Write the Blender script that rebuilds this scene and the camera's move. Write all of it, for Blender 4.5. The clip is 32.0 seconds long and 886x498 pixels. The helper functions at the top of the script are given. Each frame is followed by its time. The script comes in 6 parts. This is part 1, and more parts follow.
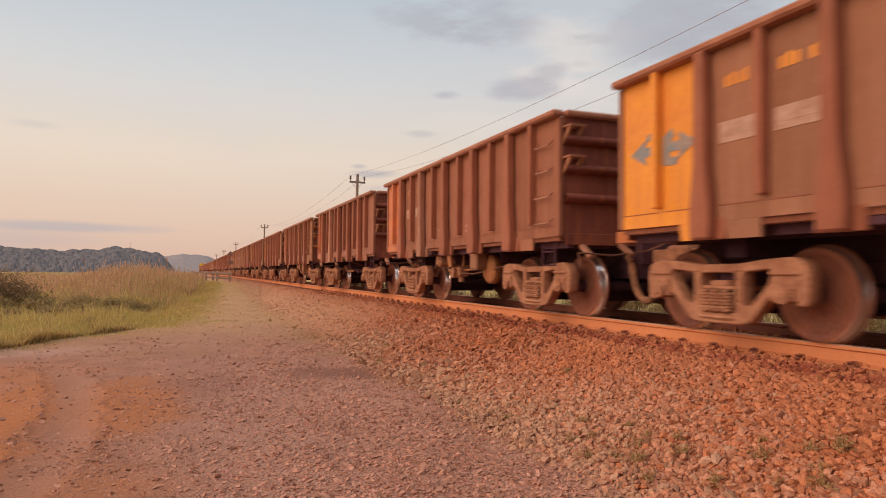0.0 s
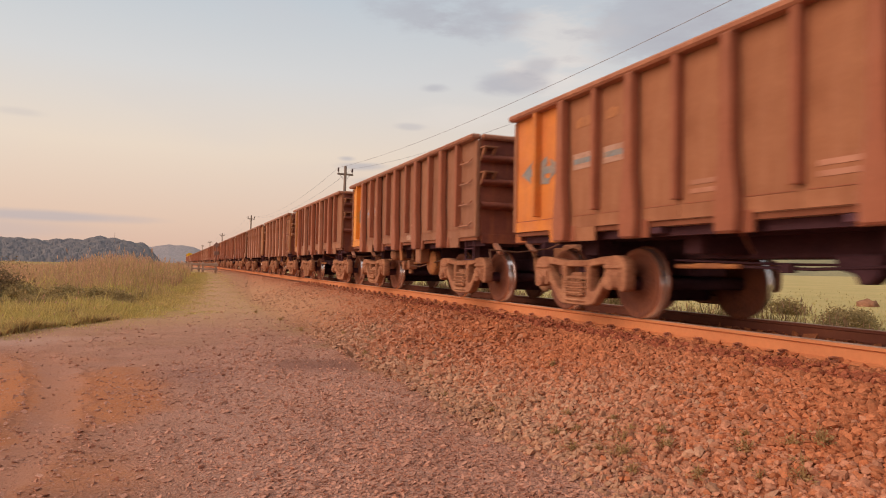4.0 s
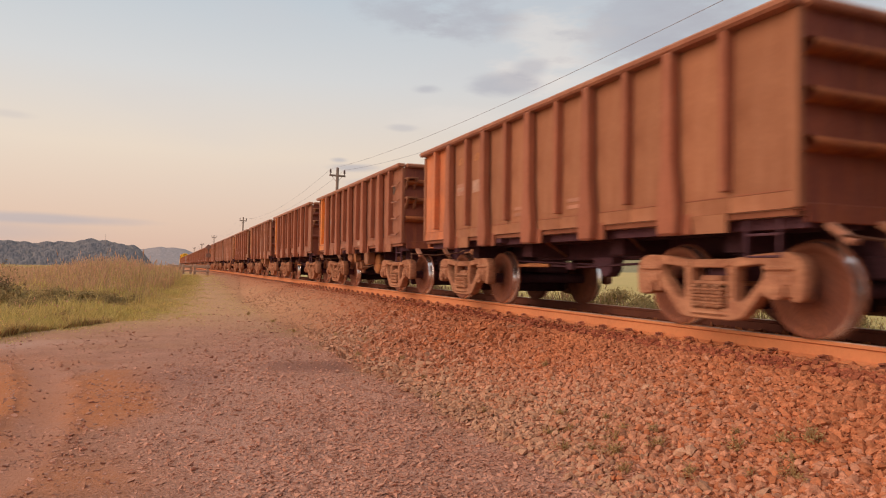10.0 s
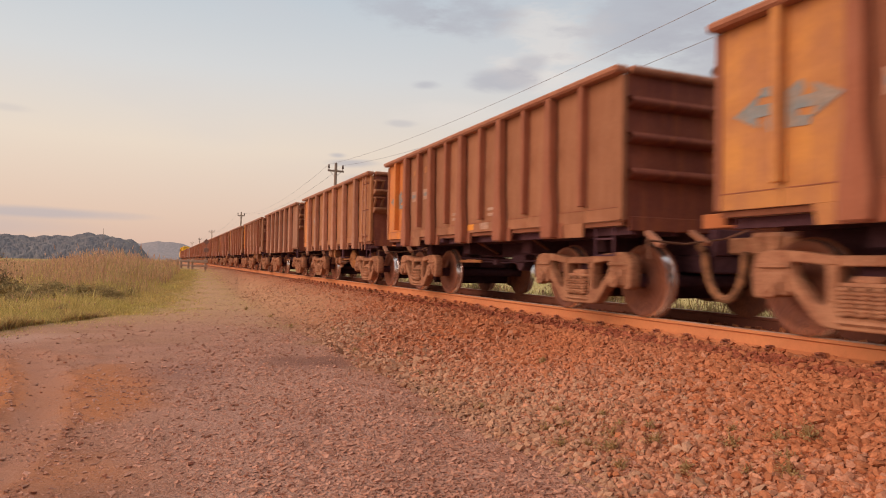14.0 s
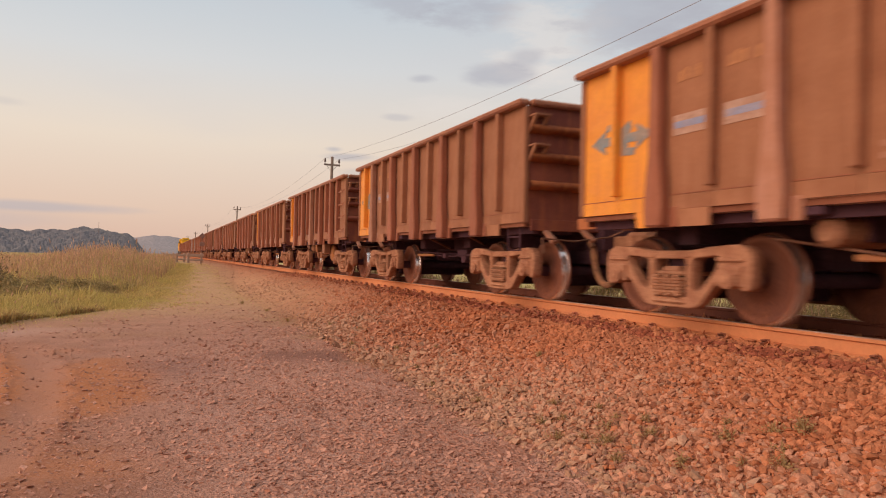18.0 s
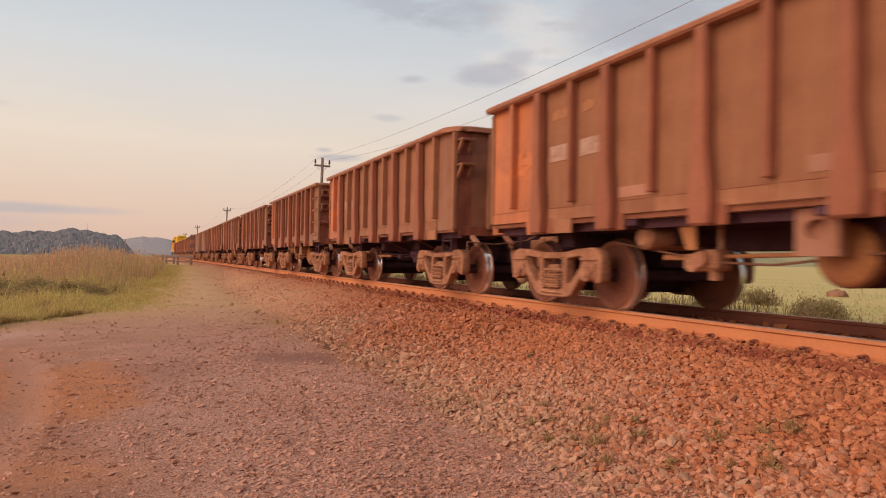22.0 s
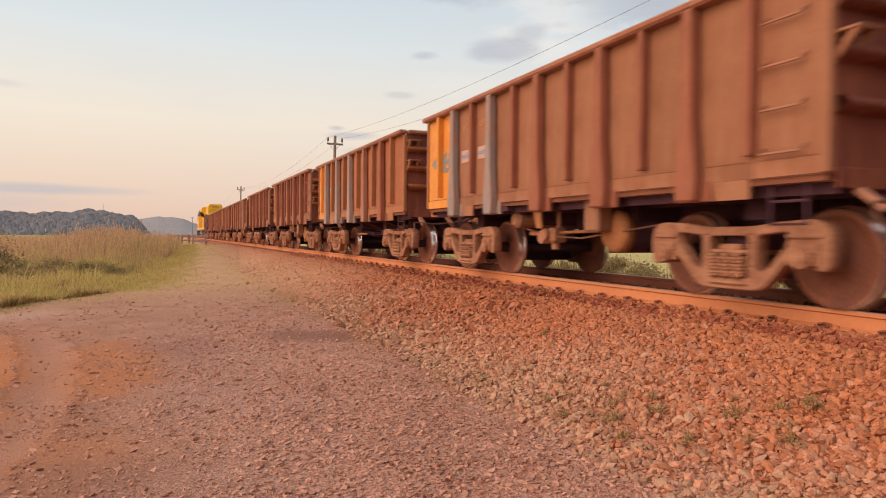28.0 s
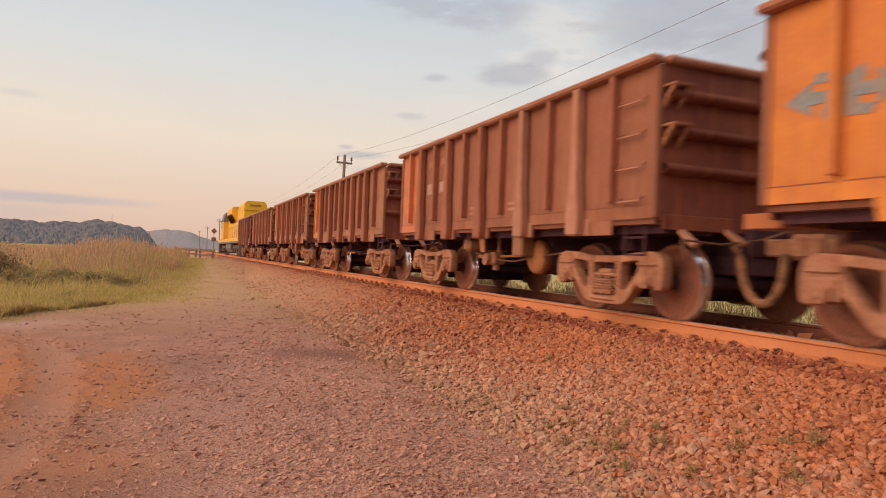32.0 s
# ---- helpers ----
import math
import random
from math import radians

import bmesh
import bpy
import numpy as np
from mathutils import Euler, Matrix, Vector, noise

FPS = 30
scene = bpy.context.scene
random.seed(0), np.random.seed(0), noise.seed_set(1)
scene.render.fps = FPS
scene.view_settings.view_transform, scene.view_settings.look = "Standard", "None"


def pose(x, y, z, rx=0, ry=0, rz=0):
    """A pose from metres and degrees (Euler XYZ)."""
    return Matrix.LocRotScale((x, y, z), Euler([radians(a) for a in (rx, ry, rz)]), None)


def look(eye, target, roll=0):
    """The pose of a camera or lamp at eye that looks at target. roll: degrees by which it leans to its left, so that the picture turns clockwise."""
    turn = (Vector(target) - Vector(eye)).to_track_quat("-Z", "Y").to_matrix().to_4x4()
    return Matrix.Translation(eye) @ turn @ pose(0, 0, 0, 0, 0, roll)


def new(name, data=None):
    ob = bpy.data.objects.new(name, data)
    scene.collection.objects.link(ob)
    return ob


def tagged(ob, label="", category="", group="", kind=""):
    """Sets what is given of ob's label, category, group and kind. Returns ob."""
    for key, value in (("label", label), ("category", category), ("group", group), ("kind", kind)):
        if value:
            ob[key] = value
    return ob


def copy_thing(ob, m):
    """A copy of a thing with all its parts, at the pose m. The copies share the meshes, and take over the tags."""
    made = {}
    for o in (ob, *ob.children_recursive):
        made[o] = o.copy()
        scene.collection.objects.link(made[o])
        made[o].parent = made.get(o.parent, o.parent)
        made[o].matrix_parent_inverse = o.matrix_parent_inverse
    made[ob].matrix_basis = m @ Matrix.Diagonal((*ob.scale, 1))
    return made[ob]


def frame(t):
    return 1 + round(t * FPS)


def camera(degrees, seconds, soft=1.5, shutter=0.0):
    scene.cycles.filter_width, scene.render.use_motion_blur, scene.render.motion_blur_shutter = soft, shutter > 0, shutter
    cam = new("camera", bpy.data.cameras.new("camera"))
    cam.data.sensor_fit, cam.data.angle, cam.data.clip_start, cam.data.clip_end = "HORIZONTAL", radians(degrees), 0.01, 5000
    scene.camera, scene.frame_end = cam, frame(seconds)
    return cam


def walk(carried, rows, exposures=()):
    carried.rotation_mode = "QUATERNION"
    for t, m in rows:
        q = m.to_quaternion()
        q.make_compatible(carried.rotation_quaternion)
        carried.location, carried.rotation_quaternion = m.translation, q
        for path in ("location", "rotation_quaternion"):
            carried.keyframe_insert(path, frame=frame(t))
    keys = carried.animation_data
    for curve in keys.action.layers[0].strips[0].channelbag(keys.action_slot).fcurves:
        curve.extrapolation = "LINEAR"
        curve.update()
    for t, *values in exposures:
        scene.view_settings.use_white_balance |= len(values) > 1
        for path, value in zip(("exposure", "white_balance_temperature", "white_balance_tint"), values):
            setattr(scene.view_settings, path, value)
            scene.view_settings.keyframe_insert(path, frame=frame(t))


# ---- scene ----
LOOKS = 66.5
cam = camera(LOOKS, 32.0, soft=1.0, shutter=0.32)
EYE = 1.5
ROWS = [
    (0.0, -0.008, 0.001, 0.007, -20.58, 2.06, -0.50),
    (0.5, -0.015, -0.004, 0.006, -20.62, 2.01, -0.71),
    (1.0, -0.020, -0.007, 0.002, -20.63, 1.80, -0.90),
    (1.5, -0.015, -0.006, -0.001, -20.62, 1.57, -0.84),
    (2.0, -0.001, -0.002, 0.011, -21.03, 1.47, -0.58),
    (2.5, 0.003, 0.002, 0.010, -21.55, 1.53, -0.40),
    (3.0, -0.006, -0.004, 0.002, -21.63, 1.55, -0.76),
    (3.5, -0.009, 0.001, -0.003, -21.60, 1.51, -1.01),
    (5.5, -0.003, 0.008, 0.006, -21.87, 1.59, -1.19),
    (6.0, -0.006, 0.005, -0.002, -22.05, 1.67, -1.07),
    (6.5, -0.008, -0.000, -0.004, -22.07, 1.60, -0.89),
    (7.0, -0.002, -0.005, -0.001, -22.10, 1.52, -0.74),
    (7.5, -0.006, -0.003, -0.001, -22.07, 1.51, -0.74),
    (8.0, -0.002, -0.002, 0.001, -22.08, 1.48, -0.42),
    (8.5, -0.002, -0.002, 0.005, -22.12, 1.56, -0.56),
    (9.0, -0.003, -0.003, 0.006, -22.15, 1.64, -0.43),
    (9.5, -0.001, -0.003, 0.002, -22.24, 1.65, -0.58),
    (10.0, -0.005, -0.006, -0.004, -22.27, 1.62, -0.80),
    (10.5, 0.002, -0.006, -0.003, -22.22, 1.53, -0.68),
    (11.0, -0.005, -0.002, -0.003, -22.25, 1.44, -0.82),
    (11.5, -0.001, -0.003, -0.000, -22.32, 1.37, -0.83),
    (12.0, -0.001, -0.003, -0.001, -22.36, 1.35, -0.86),
    (12.5, 0.003, 0.005, 0.004, -22.39, 1.39, -0.98),
    (13.0, -0.000, 0.001, -0.002, -22.41, 1.40, -0.90),
    (13.5, 0.000, -0.000, -0.003, -22.42, 1.37, -1.01),
    (14.0, -0.002, -0.003, -0.005, -22.44, 1.28, -1.09),
    (14.5, -0.008, -0.003, -0.005, -22.55, 1.17, -0.95),
    (15.0, -0.002, -0.004, -0.005, -22.59, 1.03, -0.82),
    (15.5, 0.002, -0.002, -0.000, -22.66, 0.97, -0.63),
    (17.5, -0.004, -0.003, -0.005, -22.78, 0.87, -0.97),
    (18.0, -0.007, -0.004, -0.005, -22.75, 0.79, -1.12),
    (18.5, -0.001, -0.004, -0.001, -22.88, 0.67, -0.83),
    (19.0, 0.007, -0.001, -0.002, -22.90, 0.67, -0.88),
    (19.5, 0.005, 0.007, -0.002, -23.04, 0.70, -1.13),
    (20.0, 0.004, 0.001, -0.005, -23.22, 0.62, -0.92),
    (20.5, 0.010, 0.002, -0.003, -23.23, 0.58, -0.84),
    (21.0, 0.012, 0.007, -0.000, -23.31, 0.60, -0.80),
    (21.5, 0.007, 0.002, 0.001, -23.37, 0.77, -0.99),
    (22.0, 0.010, 0.003, 0.007, -23.51, 0.85, -0.94),
    (22.5, 0.022, 0.018, 0.008, -24.37, 1.06, -1.68),
    (23.0, 0.008, 0.023, 0.007, -24.90, 1.16, -1.58),
    (23.5, 0.006, 0.030, -0.002, -25.03, 1.14, -1.24),
    (24.0, 0.018, -0.003, 0.000, -26.79, -0.36, -0.38),
    (24.5, 0.039, -0.017, -0.017, -27.08, -0.55, -1.45),
    (25.0, 0.043, -0.006, -0.026, -25.64, -0.59, -2.66),
    (25.5, 0.043, 0.010, -0.019, -24.27, -0.45, -2.15),
    (26.0, 0.012, -0.016, -0.016, -22.36, 0.07, -1.69),
    (26.5, -0.008, -0.027, -0.008, -22.25, -0.78, -2.49),
    (28.5, 0.007, 0.040, 0.007, -22.41, -1.00, -0.14),
    (29.0, -0.011, 0.028, 0.005, -22.27, -0.42, -0.59),
    (29.5, -0.011, 0.036, 0.007, -21.88, -0.01, -1.24),
    (30.0, -0.027, 0.022, 0.004, -21.84, 0.28, -1.43),
    (30.5, -0.024, 0.000, 0.011, -21.76, 0.33, -1.40),
    (31.0, -0.029, 0.010, 0.011, -21.83, 0.54, -1.81),
    (31.5, -0.029, 0.003, 0.012, -21.86, 0.62, -2.07),
    (32.0, -0.021, 0.004, 0.019, -21.90, 0.72, -2.27),
]
walk(cam, [(t, pose(x, y, EYE + z, 90 + pitch, roll, yaw)) for t, x, y, z, yaw, pitch, roll in ROWS],
     [(0.0, -0.01, 6500, 14), (10.0, 0.0, 6450, 13), (22.0, 0.02, 6400, 13), (23.5, 0.06, 6450, 13), (25.0, 0.19, 6290, 10), (26.5, 0.20, 6220, 9), (28.5, 0.20, 6220, 9),
      (30.0, 0.08, 6400, 11), (32.0, 0.08, 6450, 12)])


# ---- sky and sun ----
SUN_AZ, SUN_EL = 97.0, 26.0          # degrees to the left of the track's direction, and up


def make_sky():
    w = bpy.data.worlds.new("dusk_sky")
    scene.world = w
    w.use_nodes = True
    nt = w.node_tree
    nt.nodes.clear()

    def node(kind, **kw):
        n = nt.nodes.new(kind)
        for key, value in kw.items():
            if key == "op":
                n.operation = value
        return n

    def mth(op, a, b=None, clamp=False):
        n = node("ShaderNodeMath", op=op)
        n.use_clamp = clamp
        for i, v in enumerate((a, b)):
            if v is None:
                continue
            if isinstance(v, (int, float)):
                n.inputs[i].default_value = v
            else:
                nt.links.new(v, n.inputs[i])
        return n.outputs[0]

    def mixc(fac, a, b):
        n = node("ShaderNodeMix")
        n.data_type = "RGBA"
        for sock, v in ((n.inputs["Factor"], fac), (n.inputs[6], a), (n.inputs[7], b)):
            if isinstance(v, (int, float)):
                sock.default_value = v
            elif isinstance(v, tuple):
                sock.default_value = (*v, 1)
            else:
                nt.links.new(v, sock)
        return n.outputs[2]

    tc = node("ShaderNodeTexCoord")
    sep = node("ShaderNodeSeparateXYZ")
    nt.links.new(tc.outputs["Generated"], sep.inputs[0])
    X, Y, Z = sep.outputs
    el = mth("ARCSINE", Z)
    az = mth("ARCTAN2", X, Y)                        # radians to the right of the track
    # base gradient by height
    ramp = node("ShaderNodeValToRGB")
    cr = ramp.color_ramp
    stops = SKY_STOPS
    while len(cr.elements) < len(stops):
        cr.elements.new(0.5)
    for e, (p, c) in zip(cr.elements, stops):
        e.position, e.color = p, (*c, 1)
    nt.links.new(mth("DIVIDE", el, 1.5708, True), ramp.inputs[0])
    # warm glow towards the set sun, duller away from it
    toward = mth("COSINE", mth("ADD", az, radians(22)))
    glow = mth("MULTIPLY", mth("ADD", toward, 1.0), 0.5, True)
    base = mixc(mth("MULTIPLY", mth("SUBTRACT", 1.0, glow), 0.55), ramp.outputs[0], (0.36, 0.40, 0.46))
    # scattered high cloud
    comb = node("ShaderNodeCombineXYZ")
    nt.links.new(mth("MULTIPLY", az, 3.0), comb.inputs[0])
    nt.links.new(mth("MULTIPLY", el, 9.0), comb.inputs[1])
    nz = node("ShaderNodeTexNoise")
    nz.inputs["Scale"].default_value = 2.2
    nz.inputs["Detail"].default_value = 7.0
    nz.inputs["Roughness"].default_value = 0.62
    nt.links.new(comb.outputs[0], nz.inputs["Vector"])
    wob = mth("SUBTRACT", nz.outputs["Fac"], 0.5)
    nz2 = node("ShaderNodeTexNoise")
    nz2.inputs["Scale"].default_value = 0.9
    nz2.inputs["Detail"].default_value = 5.0
    nt.links.new(comb.outputs[0], nz2.inputs["Vector"])
    thin = mth("MULTIPLY", mth("SUBTRACT", nz2.outputs["Fac"], 0.5, True), 1.2, True)
    thin = mth("MULTIPLY", thin, mth("MULTIPLY", el, 4.0, True))
    base = mixc(thin, base, (0.62, 0.60, 0.60))
    col = base
    for a, e, wa, we, dens, wobble, tone in [(*c, CLOUD_LIGHT) for c in BRIGHT_CLOUDS] + [(*c, CLOUD_GREY) for c in CLOUDS]:
        da = mth("DIVIDE", mth("SUBTRACT", az, radians(a)), radians(wa))
        de = mth("DIVIDE", mth("SUBTRACT", el, radians(e)), radians(we))
        dist = mth("SQRT", mth("ADD", mth("MULTIPLY", da, da), mth("MULTIPLY", de, de)))
        dist = mth("ADD", dist, mth("MULTIPLY", wob, wobble))
        m = node("ShaderNodeMapRange")
        m.interpolation_type = "SMOOTHSTEP"
        m.inputs[1].default_value, m.inputs[2].default_value = 1.15, 0.25
        m.inputs[3].default_value, m.inputs[4].default_value = 0.0, dens
        nt.links.new(dist, m.inputs[0])
        col = mixc(m.outputs[0], col, tone)
    bg = node("ShaderNodeBackground")
    bg.inputs["Strength"].default_value = SKY_STRENGTH
    out = node("ShaderNodeOutputWorld")
    nt.links.new(col, bg.inputs[0])
    nt.links.new(bg.outputs[0], out.inputs[0])


SKY_STRENGTH = 1.0
SKY_STOPS = [(0.0, (0.70, 0.46, 0.345)), (0.035, (0.77, 0.565, 0.425)), (0.10, (0.82, 0.70, 0.56)), (0.17, (0.675, 0.685, 0.665)),
             (0.26, (0.495, 0.58, 0.635)), (0.5, (0.70, 0.70, 0.70)), (1.0, (0.72, 0.68, 0.66))]
CLOUD_GREY, CLOUD_LIGHT = (0.42, 0.42, 0.46), (0.80, 0.74, 0.67)
BRIGHT_CLOUDS = [(31.0, 18.2, 4.6, 4.6, 0.50, 4.0), (34.0, 15.2, 6.5, 2.4, 0.40, 3.6), (24.0, 12.8, 7.0, 1.2, 0.30, 3.0)]
# azimuth, elevation, half width, half height (degrees), density, raggedness
CLOUDS = [(19.5, 20.6, 3.8, 1.7, 0.5, 3.4), (24.2, 20.6, 5.0, 2.4, 0.58, 3.4), (39.5, 20, 7, 7.5, 0.5, 4.2), (27.3, 15.2, 3.4, 1.1, 0.62, 2.4), (29.6, 16.6, 1.8, 1.0, 0.5, 2.0), (20.6, 14.9, 1.5, 0.45, 0.5, 2.0),
          (14.6, 8.3, 2.6, 0.42, 0.60, 1.2), (13.4, 8.9, 1.0, 0.3, 0.55, 1.2), (15.2, 7.0, 2.0, 0.45, 0.25, 1.5), (-9.0, 3.2, 8.5, 0.5, 0.55, 0.8), (-13.0, 2.2, 9.0, 1.0, 0.30, 0.5),
          (46, 16, 9, 7, 0.6, 2.2), (18.6, 11.7, 1.5, 0.35, 0.35, 1.5), (-11, 10.5, 2.2, 0.4, 0.2, 1.5)]
make_sky()

sun = new("sun", bpy.data.lights.new("sun", "SUN"))
sun.data.energy, sun.data.color, sun.data.angle = 2.7, (1.0, 0.67, 0.46), radians(60)
a, e = radians(SUN_AZ), radians(SUN_EL)
sun.matrix_world = look((0, 0, 30), Vector((0, 0, 30)) - Vector((-math.sin(a) * math.cos(e), math.cos(a) * math.cos(e), math.sin(e))))


# ---- materials ----
def material(name, base, rough=0.8, metal=0.0, vary=None, scale=3.0, fine=40.0, bump=0.15, bump_scale=None, island=0.0, obj=0.0,
             streak=None, spec=0.3, dust=None, leafy=0.0, dent=0.0, grain=0.2, sheen=0.0):
    """A worn surface. vary: second colour in large stains; fine: scale of the grain; island / obj: change of value per piece;
    streak: colour of vertical run marks; dust: colour on upward faces."""
    m = bpy.data.materials.new(name)
    m.use_nodes = True
    nt = m.node_tree
    b = nt.nodes["Principled BSDF"]
    b.inputs["Roughness"].default_value, b.inputs["Metallic"].default_value = rough, metal
    b.inputs["Specular IOR Level"].default_value = spec
    if sheen:
        b.inputs["Sheen Weight"].default_value, b.inputs["Sheen Roughness"].default_value = sheen, 0.35
        b.inputs["Sheen Tint"].default_value = (0.95, 0.82, 0.78, 1)
    tc = nt.nodes.new("ShaderNodeTexCoord")

    def tex(sc, detail, rough_=0.6, vec=None):
        n = nt.nodes.new("ShaderNodeTexNoise")
        n.inputs["Scale"].default_value, n.inputs["Detail"].default_value, n.inputs["Roughness"].default_value = sc, detail, rough_
        nt.links.new(vec or tc.outputs["Object"], n.inputs["Vector"])
        return n.outputs["Fac"]

    def mixc(fac, a, c, blend="MIX"):
        n = nt.nodes.new("ShaderNodeMix")
        n.data_type, n.blend_type = "RGBA", blend
        for sock, v in ((n.inputs["Factor"], fac), (n.inputs[6], a), (n.inputs[7], c)):
            if isinstance(v, (int, float)):
                sock.default_value = v
            elif isinstance(v, tuple):
                sock.default_value = (*v, 1)
            else:
                nt.links.new(v, sock)
        return n.outputs[2]

    def rng(v, lo, hi, a=0.0, c=1.0):
        n = nt.nodes.new("ShaderNodeMapRange")
        nt.links.new(v, n.inputs[0])
        for i, x in enumerate((lo, hi, a, c)):
            n.inputs[1 + i].default_value = x
        return n.outputs[0]

    col = base
    if vary:
        col = mixc(rng(tex(scale, 5), 0.38, 0.62), base, vary)
    if streak:
        mp = nt.nodes.new("ShaderNodeMapping")
        mp.inputs["Scale"].default_value = (9, 9, 0.7)
        nt.links.new(tc.outputs["Object"], mp.inputs[0])
        col = mixc(rng(tex(1.0, 4, 0.6, mp.outputs[0]), 0.52, 0.72, 0, 0.7), col, streak)
    g = rng(tex(fine, 4), 0.3, 0.7, 1 - grain * 1.1, 1 + grain)
    hsv = nt.nodes.new("ShaderNodeHueSaturation")
    if isinstance(col, tuple):
        hsv.inputs["Color"].default_value = (*col, 1)
    else:
        nt.links.new(col, hsv.inputs["Color"])
    val = g
    for amount, kind, sock in ((island, "ShaderNodeNewGeometry", "Random Per Island"), (obj, "ShaderNodeObjectInfo", "Random")):
        if amount:
            n = nt.nodes.new(kind)
            mul = nt.nodes.new("ShaderNodeMath")
            mul.operation = "MULTIPLY"
            nt.links.new(val, mul.inputs[0])
            nt.links.new(rng(n.outputs[sock], 0, 1, 1 - amount, 1 + amount), mul.inputs[1])
            val = mul.outputs[0]
    nt.links.new(val, hsv.inputs["Value"])
    out = hsv.outputs[0]
    if dust:
        n = nt.nodes.new("ShaderNodeNewGeometry")
        s = nt.nodes.new("ShaderNodeSeparateXYZ")
        nt.links.new(n.outputs["Normal"], s.inputs[0])
        out = mixc(rng(s.outputs[2], 0.2, 0.9, 0, 0.75), out, dust)
    nt.links.new(out, b.inputs["Base Color"])
    if bump:
        bp = nt.nodes.new("ShaderNodeBump")
        bp.inputs["Strength"].default_value, bp.inputs["Distance"].default_value = bump, 0.02
        nt.links.new(tex(bump_scale or fine * 0.6, 5), bp.inputs["Height"])
        nt.links.new(bp.outputs[0], b.inputs["Normal"])
        if dent:
            b2 = nt.nodes.new("ShaderNodeBump")
            b2.inputs["Strength"].default_value, b2.inputs["Distance"].default_value = dent, 0.12
            nt.links.new(tex(1.7, 2), b2.inputs["Height"])
            nt.links.new(b2.outputs[0], bp.inputs["Normal"])
    if leafy:
        tr = nt.nodes.new("ShaderNodeBsdfTranslucent")
        nt.links.new(out, tr.inputs["Color"])
        mx = nt.nodes.new("ShaderNodeMixShader")
        mx.inputs[0].default_value = leafy
        nt.links.new(b.outputs[0], mx.inputs[1])
        nt.links.new(tr.outputs[0], mx.inputs[2])
        nt.links.new(mx.outputs[0], nt.nodes["Material Output"].inputs["Surface"])
    return m


RUST = (0.35, 0.157, 0.083)
M = {}
M["rust"] = material("rusty_red_steel", RUST, 0.8, 0, (0.268, 0.112, 0.058), 0.9, 30, 0.12, 14, obj=0.10, streak=(0.40, 0.19, 0.11), spec=0.2, dent=0.5, grain=0.07, sheen=0.28)
M["rust_pale"] = material("dusty_pale_steel", (0.42, 0.21, 0.142), 0.85, 0, (0.34, 0.15, 0.085), 1.6, 26, 0.12, obj=0.14, streak=(0.33, 0.15, 0.09), spec=0.2, dent=0.5, grain=0.07, sheen=0.28)
M["rust_dark"] = material("dark_rusty_steel", (0.20, 0.072, 0.04), 0.85, 0, (0.26, 0.10, 0.055), 1.5, 24, 0.15, obj=0.12, streak=(0.14, 0.055, 0.03), spec=0.2, dent=0.5, grain=0.07, sheen=0.28)
M["rust_hot"] = material("bright_orange_rust_steel", (0.42, 0.145, 0.055), 0.85, 0, (0.34, 0.13, 0.07), 1.0, 26, 0.12, obj=0.08, streak=(0.36, 0.14, 0.075), spec=0.2, dent=0.5, grain=0.07, sheen=0.2)
# base steel of the ends darkened for their weaker light, orange rust on top
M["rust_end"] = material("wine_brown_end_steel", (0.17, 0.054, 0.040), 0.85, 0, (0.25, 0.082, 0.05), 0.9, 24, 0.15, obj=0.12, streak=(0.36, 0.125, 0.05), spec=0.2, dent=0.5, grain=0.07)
M["rust_end_orange"] = material("orange_rusted_end_steel", (0.20, 0.06, 0.032), 0.85, 0, (0.44, 0.15, 0.045), 0.8, 24, 0.15, obj=0.12, streak=(0.48, 0.175, 0.05), spec=0.2, dent=0.5, grain=0.07)
M["rust_red"] = material("red_brown_post_steel", (0.325, 0.119, 0.067), 0.8, 0, (0.27, 0.097, 0.055), 1.4, 26, 0.12, obj=0.08, streak=(0.35, 0.15, 0.09), spec=0.2, dent=0.4, grain=0.07, sheen=0.28)
M["rust_mauve"] = material("mauve_brown_steel", (0.31, 0.146, 0.084), 0.8, 0, (0.255, 0.110, 0.062), 0.8, 30, 0.12, 14, obj=0.10, streak=(0.37, 0.185, 0.13), spec=0.2, dent=0.5, grain=0.07, sheen=0.28)
M["rust_brick"] = material("brick_brown_steel", (0.31, 0.128, 0.072), 0.8, 0, (0.25, 0.096, 0.055), 0.9, 30, 0.12, 14, obj=0.10, streak=(0.38, 0.17, 0.10), spec=0.2, dent=0.5, grain=0.07, sheen=0.28)
M["rust_warm"] = material("warm_orange_brown_steel", (0.385, 0.166, 0.070), 0.8, 0, (0.325, 0.132, 0.056), 0.9, 30, 0.12, 14, obj=0.10, streak=(0.44, 0.20, 0.11), spec=0.2, dent=0.5, grain=0.07, sheen=0.28)
M["purple"] = material("dark_purple_brown_steel", (0.17, 0.075, 0.062), 0.85, 0, (0.22, 0.09, 0.06), 1.5, 24, 0.15, obj=0.1, spec=0.2, dent=0.5, grain=0.07, sheen=0.28)
M["rim"] = material("dusty_rim_steel", (0.38, 0.17, 0.10), 0.85, 0, (0.30, 0.12, 0.07), 2, 30, 0.1, obj=0.1, dust=(0.42, 0.22, 0.14), spec=0.2, sheen=0.28)
M["orange"] = material("faded_orange_paint", (0.66, 0.235, 0.045), 0.6, 0, (0.56, 0.185, 0.05), 1.8, 22, 0.08, obj=0.08, streak=(0.44, 0.15, 0.06), dent=0.5, grain=0.07, sheen=0.28)
